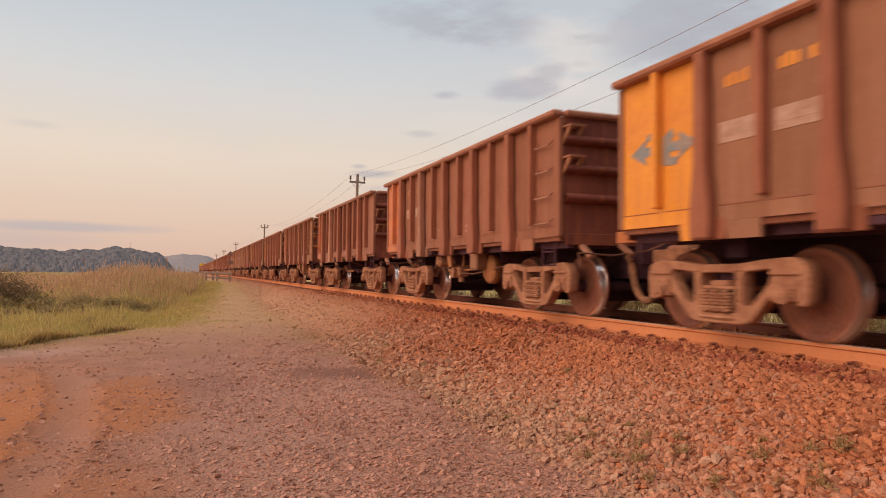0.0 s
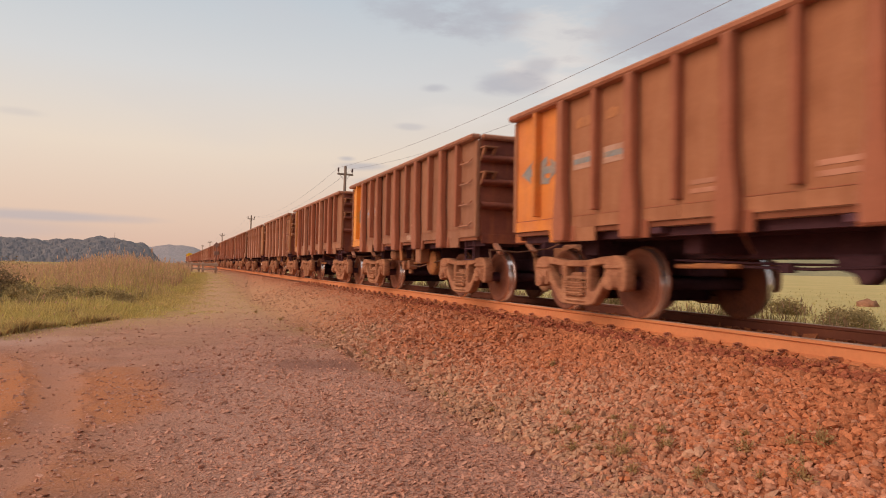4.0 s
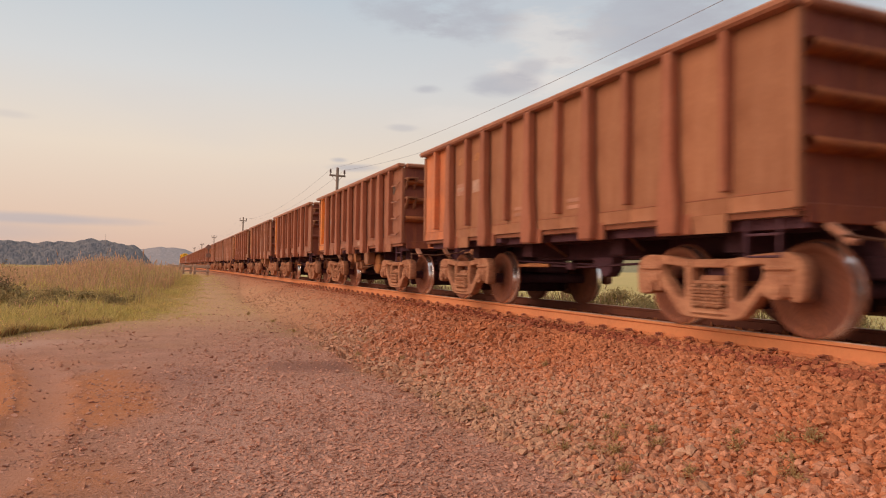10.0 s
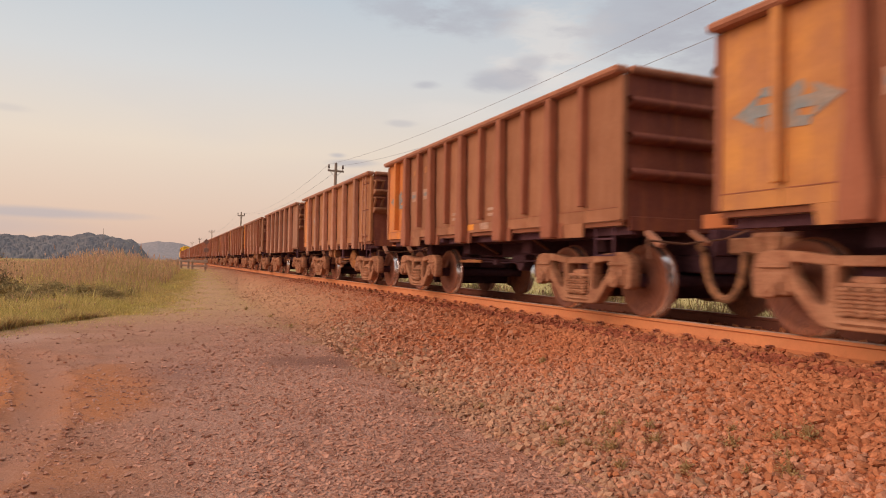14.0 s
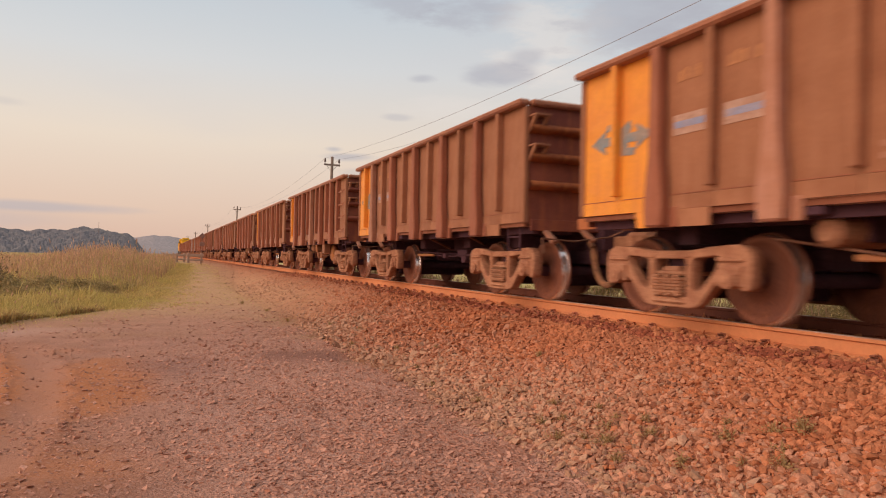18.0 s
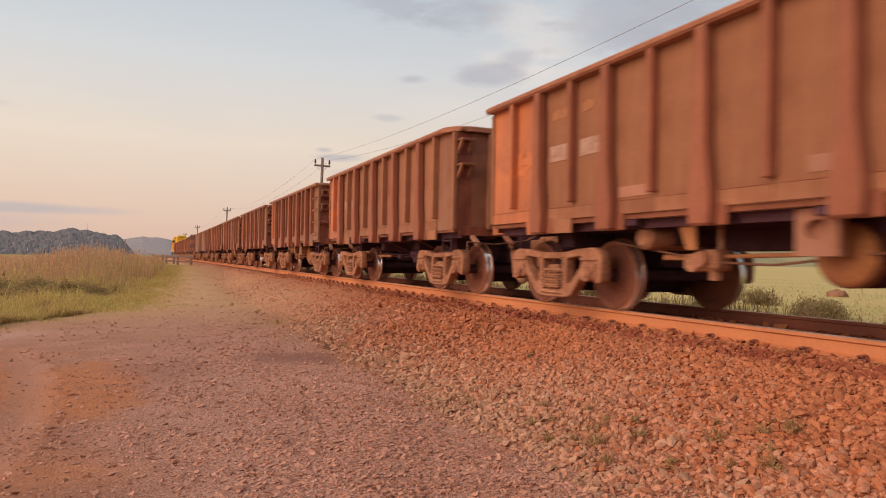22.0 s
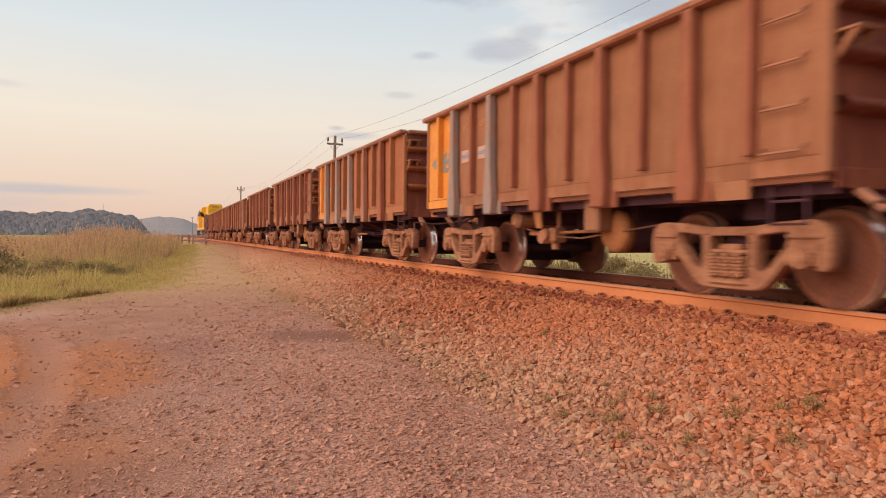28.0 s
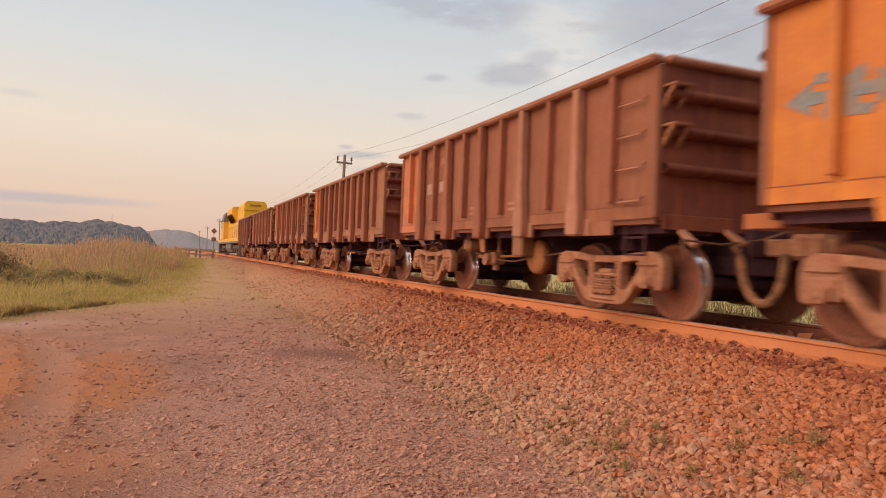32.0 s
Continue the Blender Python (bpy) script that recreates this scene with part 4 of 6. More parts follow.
    # rim
    bm = bmesh.new()
    box(bm, -HW - 0.14, -HW + 0.05, -h - 0.04, h + 0.04, ZT - 0.035, ZT + 0.055, 0.025)
    r_ = part("side_rim", bm, M["rim"], w)
    share(r_, pose(0, 0, 0, 0, 0, 180), w)
    bm = bmesh.new()
    box(bm, -HW + 0.06, HW - 0.06, -h - 0.10, -h + 0.05, ZT - 0.035, ZT + 0.052, 0.025)
    r_ = part("end_rim", bm, M["rim"], w)
    share(r_, pose(0, 0, 0, 0, 0, 180), w)
    # ends: a recessed plate with three rolled ribs
    bm = bmesh.new()
    box(bm, -HW + 0.05, HW - 0.05, -h + 0.0, -h + 0.03, ZB - 0.02, ZT - 0.02, 0)
    box(bm, -HW + 0.1, HW - 0.1, -h - 0.02, -h + 0.01, ZB - 0.12, ZB + 0.05, 0.008)
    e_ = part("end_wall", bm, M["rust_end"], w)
    share(e_, pose(0, 0, 0, 0, 0, 180), w)
    bm = bmesh.new()
    for i in range(9):
        t0, t1 = math.pi * (i / 9), math.pi * ((i + 1) / 9)
        a_ = [(-0.14 * math.sin(t0) , 0.07 * math.cos(t0)), (-0.14 * math.sin(t1), 0.07 * math.cos(t1))]
        q = [bm.verts.new((x, a_[k][0], a_[k][1])) for k, x in ((0, -HW + 0.04), (0, HW - 0.04), (1, HW - 0.04), (1, -HW + 0.04))]
        bm.faces.new(q)
    bmesh.ops.remove_doubles(bm, verts=bm.verts, dist=1e-5)
    bmesh.ops.holes_fill(bm, edges=[e2 for e2 in bm.edges if e2.is_boundary], sides=0)
    bmesh.ops.recalc_face_normals(bm, faces=bm.faces)
    if flat:
        bm.free()
        bm = bmesh.new()
        prism(bm, [(-0.20, 0.09), (-0.20, 0.03), (0.0, -0.06), (0.0, 0.10)], -HW + 0.04, HW - 0.04, "x", 0.012)
    rib = None
    for end in (0, 180):
        for z in ((1.95, 2.42) if flat else (1.72, 2.14, 2.56)):
            m = pose(0, -h if not end else h, z, 0, 0, end)
            if rib is None:
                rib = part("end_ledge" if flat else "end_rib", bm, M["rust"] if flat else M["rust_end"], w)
                rib.matrix_basis = m
            else:
                share(rib, m, w)
    # ladder rungs on the side, folding steps on the end
    bm = bmesh.new()
    if flat:
        tube(bm, (-HW - 0.075, -0.13, 0), (-HW - 0.075, 0.13, 0), 0.014, 6)
    else:
        pipe(bm, [(-HW, -0.2, 0.02), (-HW - 0.07, -0.2, -0.05), (-HW - 0.07, 0.2, -0.05), (-HW, 0.2, 0.02)], 0.014, 6)
    rung = None
    for end in (0, 180):
        for z in ((1.35, 1.65, 1.95, 2.25, 2.55, 2.78) if flat else (1.42, 1.80, 2.18, 2.56)):
            m = pose(0, -h + 0.42, z) if not end else pose(0, h - 0.42, z, 0, 0, 180)
            if rung is None:
                rung = part("ladder_rung", bm, M["rust_pale"], w)
                rung.matrix_basis = m
            else:
                share(rung, m, w)
    if flat:
        bm = bmesh.new()
        box(bm, -HW - 0.09, -HW - 0.06, -0.02, 0.02, ZS - 0.05, ZT - 0.03, 0.005)
        for z in (1.3, 2.0, 2.7):
            box(bm, -HW - 0.07, -HW + 0.01, -0.015, 0.015, z - 0.02, z + 0.02, 0)
        rl = part("ladder_rail", bm, M["rust_pale"], w)
        rl.location = (0, -h + 0.27, 0)
        for m in (pose(0, -h + 0.57, 0), pose(0, h - 0.27, 0, 0, 0, 180), pose(0, h - 0.57, 0, 0, 0, 180)):
            share(rl, m, w)
    # corner steps: a small tread held by a slanted strap
    bm = bmesh.new()
    box(bm, -HW + 0.04, -HW + 0.30, -0.20, 0.0, -0.014, 0.014, 0.004)
    for x in (-HW + 0.05, -HW + 0.24):
        prism(bm, [(-0.20, 0.0), (-0.13, 0.0), (0.0, -0.16), (0.0, -0.25)], x, x + 0.05, "x")
    st = None
    for end in (0, 180):
        for z in (2.30, 2.74):
            m = pose(0, -h - 0.01, z) if not end else pose(0, h + 0.01, z, 0, 0, 180)
            if st is None:
                st = part("corner_step", bm, M["rust"], w)
                st.matrix_basis = m
            else:
                share(st, m, w)
    # inside floor
    bm = bmesh.new()
    box(bm, -HW + 0.021, HW - 0.021, -h + 0.03, h - 0.03, ZB - 0.06, ZB - 0.005, 0)
    part("floor_plate", bm, M["rust_dark"], w)
    # underframe, all in the shade-darkened steel
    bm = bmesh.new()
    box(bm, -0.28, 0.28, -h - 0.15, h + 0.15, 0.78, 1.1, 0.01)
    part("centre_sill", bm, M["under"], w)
    # deeper sill ends added to close the bright gap above the bogies
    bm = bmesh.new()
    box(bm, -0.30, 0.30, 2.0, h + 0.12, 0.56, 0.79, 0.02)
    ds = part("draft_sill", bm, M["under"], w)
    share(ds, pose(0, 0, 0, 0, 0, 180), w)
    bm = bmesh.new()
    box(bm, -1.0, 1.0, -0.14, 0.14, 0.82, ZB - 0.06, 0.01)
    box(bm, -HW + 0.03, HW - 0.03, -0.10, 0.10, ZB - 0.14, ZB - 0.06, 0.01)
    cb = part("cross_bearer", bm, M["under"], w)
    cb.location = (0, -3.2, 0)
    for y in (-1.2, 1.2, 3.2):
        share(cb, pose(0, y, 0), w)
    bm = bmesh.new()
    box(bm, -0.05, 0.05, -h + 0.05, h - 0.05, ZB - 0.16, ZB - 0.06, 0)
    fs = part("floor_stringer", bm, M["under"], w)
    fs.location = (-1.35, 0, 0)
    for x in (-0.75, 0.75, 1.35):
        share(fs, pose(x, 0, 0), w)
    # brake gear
    bm = bmesh.new()
    tube(bm, (-1.12, 0, 0), (0.30, 0, 0), 0.285, 24)
    # drum in the shade-dark steel, only the head facing the light is orange
    tk = part("air_reservoir", bm, M["under"], w)
    tk.location = (0, -1.08, 0.72)
    bm = bmesh.new()
    lathe(bm, [(0.0, -0.085), (0.12, -0.076), (0.22, -0.045), (0.27, -0.015), (0.287, 0.03), (0.287, 0.12), (0.0, 0.12)], 28)
    cap = part("reservoir_head", bm, M["tank"], tk, "dusty orange domed tank head", True)
    cap.location = (-1.13, 0, 0)
    bm = bmesh.new()
    tube(bm, (-1.30, 0, 0), (-0.62, 0, 0), 0.14, 18)
    tube(bm, (-1.36, 0, 0), (-1.30, 0, 0), 0.09, 18, 0.14)
    box(bm, -0.64, -0.5, -0.10, 0.10, -0.12, 0.16, 0.01)
    bc = part("brake_cylinder", bm, M["bogie"], w)
    bc.location = (0, 1.22, 0.91)
    bm = bmesh.new()
    pipe(bm, [(-1.10, 1.1, 0.69), (-1.10, 0.2, 0.70), (-1.12, -0.72, 0.72)], 0.022, 8)
    box(bm, -1.13, -1.09, 0.62, 1.12, 0.655, 0.72, 0.012)
    part("brake_rod", bm, M["tank"], w)
    bm = bmesh.new()
    pipe(bm, [(-1.15, -2.1, 0.80), (-1.17, -0.4, 0.62), (-1.17, 0.3, 0.64), (-1.15, 1.9, 0.86)], 0.013, 6)
    part("air_pipe", bm, M["pipe"], w)
    bm = bmesh.new()
    box(bm, -1.24, -1.0, -0.17, 0.12, 0.62, 0.84, 0.035)
    tube(bm, (-1.32, -0.02, 0.74), (-1.0, -0.02, 0.74), 0.085, 12)
    tube(bm, (-1.26, 0.15, 0.70), (-1.02, 0.15, 0.70), 0.10, 12)
    tube(bm, (-1.12, -0.05, 0.52), (-1.12, -0.05, 0.64), 0.06, 10)
    pipe(bm, [(-1.1, -0.1, 0.84), (-1.1, -0.1, 1.1)], 0.03, 6)
    vb = part("brake_valve", bm, M["bogie"], w)
    vb.location = (0, 0.40, -0.07)
    bm = bmesh.new()
    prism(bm, [(0.42, ZB - 0.02), (0.68, ZB - 0.02), (0.52, 0.76), (0.38, 0.76)], -1.36, -1.32, "x", 0.006)
    part("slanted_strap", bm, M["rust_warm"], w)
    bm = bmesh.new()
    if flat:
        box(bm, -1.45, -1.38, -0.05, 0.05, 0.74, ZB - 0.05, 0.01)
        box(bm, -1.46, -1.30, -0.30, 0.30, 0.74, 0.78, 0.006)
    else:
        box(bm, -1.44, -1.20, -0.16, 0.16, 0.70, ZB - 0.04, 0.03)
    hg = part("hanger" if flat else "valve_box", bm, M["under"] if flat else M["rust_mauve"], w)
    hg.location = (0, -0.98, 0)
    # lever and hangers of the wagons without brake gear
    bm = bmesh.new()
    pipe(bm, [(-1.0, 1.45, 0.68), (-1.0, 0.5, 0.68)], 0.028, 8)
    box(bm, -1.03, -0.97, 0.75, 1.15, 0.655, 0.715, 0.012)
    part("brake_lever", bm, M["tank"], w)
    bm = bmesh.new()
    pipe(bm, [(-0.95, 0.6, 0.68), (-0.9, -0.3, 0.66), (-0.9, -1.9, 0.72)], 0.018, 6)
    prism(bm, [(-0.50, 0.80), (-0.98, 0.80), (-0.92, 0.60), (-0.84, 0.53), (-0.74, 0.53), (-0.70, 0.62), (-0.54, 0.66)], -0.90, -0.70, "x", 0.015)
    pipe(bm, [(-0.98, 1.5, 0.75), (-0.6, 0.2, 0.71), (-0.8, -1.2, 0.70)], 0.014, 6)
    box(bm, -1.0, -0.9, -0.12, 0.02, 0.62, 0.72, 0.01)
    part("slack_adjuster", bm, M["under"], w)
    bm = bmesh.new()
    for y0 in (-1.75, 0.25):
        pipe(bm, [(-1.25, y0, ZB - 0.12), (-0.5, y0 + 0.55, 0.84)], 0.022, 6)
    part("frame_brace", bm, M["rust_dark"], w)
    # end fittings: coupler, hoses, uncoupling rod, footboard brackets
    bm = bmesh.new()
    box(bm, -0.09, 0.09, -0.75, 0.0, 0.80, 1.0, 0.02)
    box(bm, -0.17, 0.15, -0.78, -0.52, 0.76, 1.05, 0.05)
    cp = None
    bh = bmesh.new()
    pts = [Vector((-0.42 + 0.02 * math.sin(t), -0.10 - 0.31 * (1 - math.cos(t)), 0.82 - 0.56 * math.sin(t))) for t in np.linspace(0, math.pi, 15)]
    pipe(bh, pts, 0.052, 8)
    tube(bh, pts[0], (-0.42, 0.0, 0.9), 0.045, 8)
    bu = bmesh.new()
    pipe(bu, [(-1.45, -0.30, 0.93), (-0.9, -0.28, 0.90), (-0.25, -0.24, 0.98), (-0.15, -0.5, 1.08)], 0.013, 6)
    pipe(bu, [(-1.45, -0.30, 0.93), (-1.45, -0.34, 0.72)], 0.013, 6)
    bs = bmesh.new()
    box(bs, -0.05, 0.05, -0.04, 0.02, -0.32, 0.0, 0.012, pose(-1.20, 0.02, ZB - 0.13, -56, 0, 0))
    bs2 = bmesh.new()
    box(bs2, -0.05, 0.05, -0.04, 0.02, -0.34, 0.0, 0.012, pose(-0.55, 0.02, ZB - 0.10, -60, 0, 0))
    bl = bmesh.new()
    pipe(bl, [(-1.50, 0.25, ZB), (-1.50, 0.25, 0.76), (-1.50, 0.62, 0.76), (-1.50, 0.62, ZB)], 0.018, 6)
    pipe(bl, [(-1.50, 0.25, 0.96), (-1.50, 0.62, 0.96)], 0.014, 6)
    bp_ = bmesh.new()
    box(bp_, -1.30, 1.30, -0.44, 0.0, 1.05, 1.14, 0.012)
    for sx in (-1, 1):
        box(bp_, sx * 1.28, sx * 1.33, -0.46, -0.01, 1.03, 1.18, 0.008)
    for name, b_, mat in (("end_platform", bp_, M["rust_hot"]), ("coupler", bm, M["bogie"]), ("brake_hose", bh, M["hose"]), ("uncoupling_rod", bu, M["pipe"]), ("end_bracket", bs, M["rust_pale"]), ("inner_bracket", bs2, M["rust_pale"]), ("foot_stirrup", bl, M["under"])):
        o = part(name, b_, mat, w)
        if name == "end_platform":
            o.matrix_basis = pose(0, h, 0, 0, 0, 180)
            continue
        o.matrix_basis = pose(0, -h, 0)
        share(o, pose(0, h, 0, 0, 0, 180), w)
    # painted markings on the far end of the near side
    def mark(name, y0, y1, z0, z1, mat, proud=0.006):
        b_ = bmesh.new()
        box(b_, -HW - proud, -HW + 0.001, y0, y1, z0, z1, 0)
        o = part(name, b_, mat, w)
        return o
    for j, y0, y1 in (((2, 0.66, 0.16),) if flat else ((2, 0.66, 0.16), (3, 0.62, 0.10))):
        mark("stripe", h - j * STEP - y0, h - j * STEP - y1, 1.94, 2.15, M["dull_white"])
        mark("blue_stripe", h - j * STEP - y0 + 0.02, h - j * STEP - y1 - 0.02, 2.01, 2.08, M["blue_bright"], 0.008)
    for j in range(1 if flat else 2):
        for i in range(6):
            y1 = h - (2 + j) * STEP - 0.15 - i * 0.082
            if (i + 2 * j) % 5:
                mark("lettering_bar", y1 - 0.055, y1, 2.49, 2.62 - 0.02 * ((i * 3 + j) % 2), M["ochre"])
    for i in range(2):
        y1 = h - (5 + 2 * i) * STEP - 0.16
        for row in (0, 1):
            mark("capacity_bar", y1 - 0.44, y1, 1.42 + 0.09 * row, 1.47 + 0.09 * row, M["rust_pale"])
    y1 = h - 6.2 * STEP
    mark("yellow_patch", y1 - 0.24, y1, ZB + 0.04, ZB + 0.14, M["yellow"], 0.016)
    mark("pale_patch", y1 - 0.80, y1 - 0.50, ZB + 0.04, ZB + 0.15, M["dull_white"], 0.016)
    # a two-way arrow badge made of slanted blocks
    bb = bmesh.new()
    half = [(0.0, 0.11), (0.10, 0.20), (0.24, 0.21), (0.27, 0.13), (0.14, 0.11), (0.13, 0.05), (0.30, 0.06), (0.27, 0.15), (0.56, 0.0), (0.27, -0.15), (0.30, -0.05),
            (0.16, -0.05), (0.20, -0.12), (0.16, -0.20), (0.0, -0.19)]
    prism(bb, half + [(-u, -v) for u, v in half[1:-1]], -HW - 0.007, -HW + 0.001, "x")
    bd = part("badge", bb, M["blue"], w, "faded blue-grey two-way arrow badge")
    bd.location = (0, h - 1.0 * STEP - 0.02, 2.04)
    for yc in (-3.15, 3.15):
        bogie(w, yc)
    for yc in (-3.15 - 0.875, -3.15 + 0.875, 3.15 - 0.875, 3.15 + 0.875):
        wheelset(w, yc)
    return w


TYPES = "yrrroyfrorroofooryyyyrrrryyggforooooop"
LABELS = {"y": "rust-brown open ore wagon with bright orange-yellow end panels", "o": "rust-brown open ore wagon with faded orange end panels",
          "r": "rust-brown open ore wagon with worn red-orange end panels", "p": "plain rust-brown open ore wagon with unpainted sides",
          "g": "rust-brown open ore wagon with orange end panels and grey posts", "d": "dark purple-brown open ore wagon",
          "f": "rust-brown open ore wagon with rust-stained yellow end panels"}
PAINT = {"y": "yellow", "o": "orange", "r": "redpaint", "p": "rust", "g": "yellow", "d": "purple", "f": "yellow_worn"}
GEAR = {"air_reservoir", "brake_cylinder", "brake_rod", "brake_valve", "slanted_strap", "valve_box", "hanger", "air_pipe", "ladder_rung", "ladder_rail"}
LEVERS = {"brake_lever", "slack_adjuster", "frame_brace"}
FLATS, ROUNDED = (7, 8, 15, 16), (21, 22)
# posts of odd colour, counted in panels from the trailing end
PALE_POSTS = {1: (8,), 2: (8,), 6: (8, 4), 13: (4, 2), 17: (8, 6, 4), 18: (10,), 19: (6,), 25: (4,), 28: (4,), 31: (4, 2)}
GREY_POSTS = {27: (10, 8), 28: (10, 8, 6)}
ORANGE_ENDS = (3, 10, 11, 18, 28, 29)
BRICKS = (1, 2, 11, 12, 13, 29, 30, 31)
# wagons whose corner steps hang lower
LOW_STEPS = {2: 0.30, 11: 0.10, 29: 0.36, 30: 0.36, 31: 0.10}
# empty wagons that ride higher on their springs
HIGHER = {29: 0.06, 30: 0.05}
BODY_PARTS = {"side_panel", "lower_strip", "slim_post", "weld_seam", "wide_post", "lettering_bar", "end_rib", "corner_post", "corner_step", "blue_stripe", "stripe", "end_rim", "end_wall",
              "side_rim", "skirt_plate", "badge", "floor_plate", "painted_skirt", "capacity_bar", "ladder_rung", "ladder_rail", "pale_patch", "yellow_patch", "floor_stringer", "cross_bearer"}


def take_out(w, names, end=None):
    for o in [c for c in w.children if c.name.split(".")[0] in names]:
        if end is None or o.matrix_basis.translation.y * end > 0:
            for c in o.children_recursive:
                bpy.data.objects.remove(c)
            bpy.data.objects.remove(o)


def round_end(w):
    """A near end bent round its corners in one sheet, with upright ribs in place of level ones."""
    h = BODY / 2

    def outline(off, r, back):
        pts = [(-HW - off, -h + back)]
        for sx in (-1, 1):
            for i in range(9):
                t = math.pi / 2 * (i / 8 if sx < 0 else 1 - i / 8)
                pts.append((sx * (HW - 0.34 + (r + off) * math.cos(t)), -h + 0.34 - (r + off) * math.sin(t)))
        return pts + [(HW + off, -h + back)]
    take_out(w, {"end_rib", "end_wall", "corner_post", "end_rim"}, -1)
    for o in list(w.children):
        y = o.matrix_basis.translation.y
        if o.name.split(".")[0] in ("side_panel", "lower_strip", "weld_seam") and y < -h + STEP:
            bpy.data.objects.remove(o)
        elif o.name.split(".")[0] == "side_rim":
            me = o.data.copy()
            flip = o.matrix_basis.to_3x3()[0][0]
            for v in me.vertices:
                if v.co.y * flip < 0:
                    v.co.y += 0.40 * flip
            o.data = me
    for name, z0, z1, mat, off in (("rounded_end", ZB - 0.02, ZT - 0.03, M["rust_mauve"], 0.0), ("rounded_rim", ZT - 0.035, ZT + 0.052, M["rim"], 0.12)):
        outer, inner = outline(off, 0.34, STEP if not off else 0.36), outline(-0.03, 0.34, STEP if not off else 0.36)
        bm = bmesh.new()
        a_ = [[bm.verts.new((x, y, z)) for x, y in o_] for o_ in (outer, inner) for z in (z0, z1)]
        for i in range(len(outer) - 1):
            for p, q in ((0, 1), (1, 3), (3, 2), (2, 0)):
                bm.faces.new((a_[p][i], a_[p][i + 1], a_[q][i + 1], a_[q][i]))
        for i in (0, -1):
            bm.faces.new([a_[k][i] for k in (0, 1, 3, 2)])
        bmesh.ops.recalc_face_normals(bm, faces=bm.faces)
        part(name, bm, mat, w)
    bm = bmesh.new()
    box(bm, -0.09, 0.09, -h - 0.11, -h + 0.002, ZB, ZT - 0.04, 0.015)
    post = part("end_post", bm, M["rust_mauve"], w)
    post.location = (-0.85, 0, 0)
    for x in (0.0, 0.85):
        share(post, pose(x, 0, 0), w)


def open_box(w):
    """A larger valve box with a round opening, and pale patches on the side plates."""
    take_out(w, {"valve_box"})
    bm = bmesh.new()
    yc, zc, ry, rz, n = -1.06, 0.90, 0.20, 0.20, 24
    loops = []
    for x, r in ((-1.36, 1.0), (-1.46, 1.0), (-1.46, None), (-1.38, None)):
        loop = []
        for i in range(n):
            c, q = math.cos(2 * math.pi * i / n), math.sin(2 * math.pi * i / n)
            e = 1 / max(abs(c), abs(q))
            loop.append(bm.verts.new((x, yc + ry * c * e, zc + rz * q * e) if r else (x, yc + 0.11 * c, zc + 0.02 + 0.085 * q)))
        loops.append(loop)
    for a_, b_ in zip(loops, loops[1:]):
        for i in range(n):
            bm.faces.new((a_[i], a_[(i + 1) % n], b_[(i + 1) % n], b_[i]))
    bm.faces.new(loops[-1]), bm.faces.new(loops[0][::-1])
    bmesh.ops.recalc_face_normals(bm, faces=bm.faces)
    part("valve_box", bm, M["rust_pale"], w, "pale dusty valve box with a round opening")
    for y0, y1, z0, z1 in ((-1.28, -1.08, 1.38, 1.52), (-0.58, -0.40, 1.22, 1.30), (0.82, 1.36, 1.36, 1.48)):
        bm = bmesh.new()
        box(bm, -HW - 0.006, -HW + 0.001, y0, y1, z0, z1, 0)
        part("pale_patch", bm, M["rust_pale"], w)


def own_mesh(cache, mesh, mat):
    key = (mesh.name, mat)
    if key not in cache:
        me = mesh.copy()
        me.materials[0] = M[mat]
        cache[key] = me
    return cache[key]


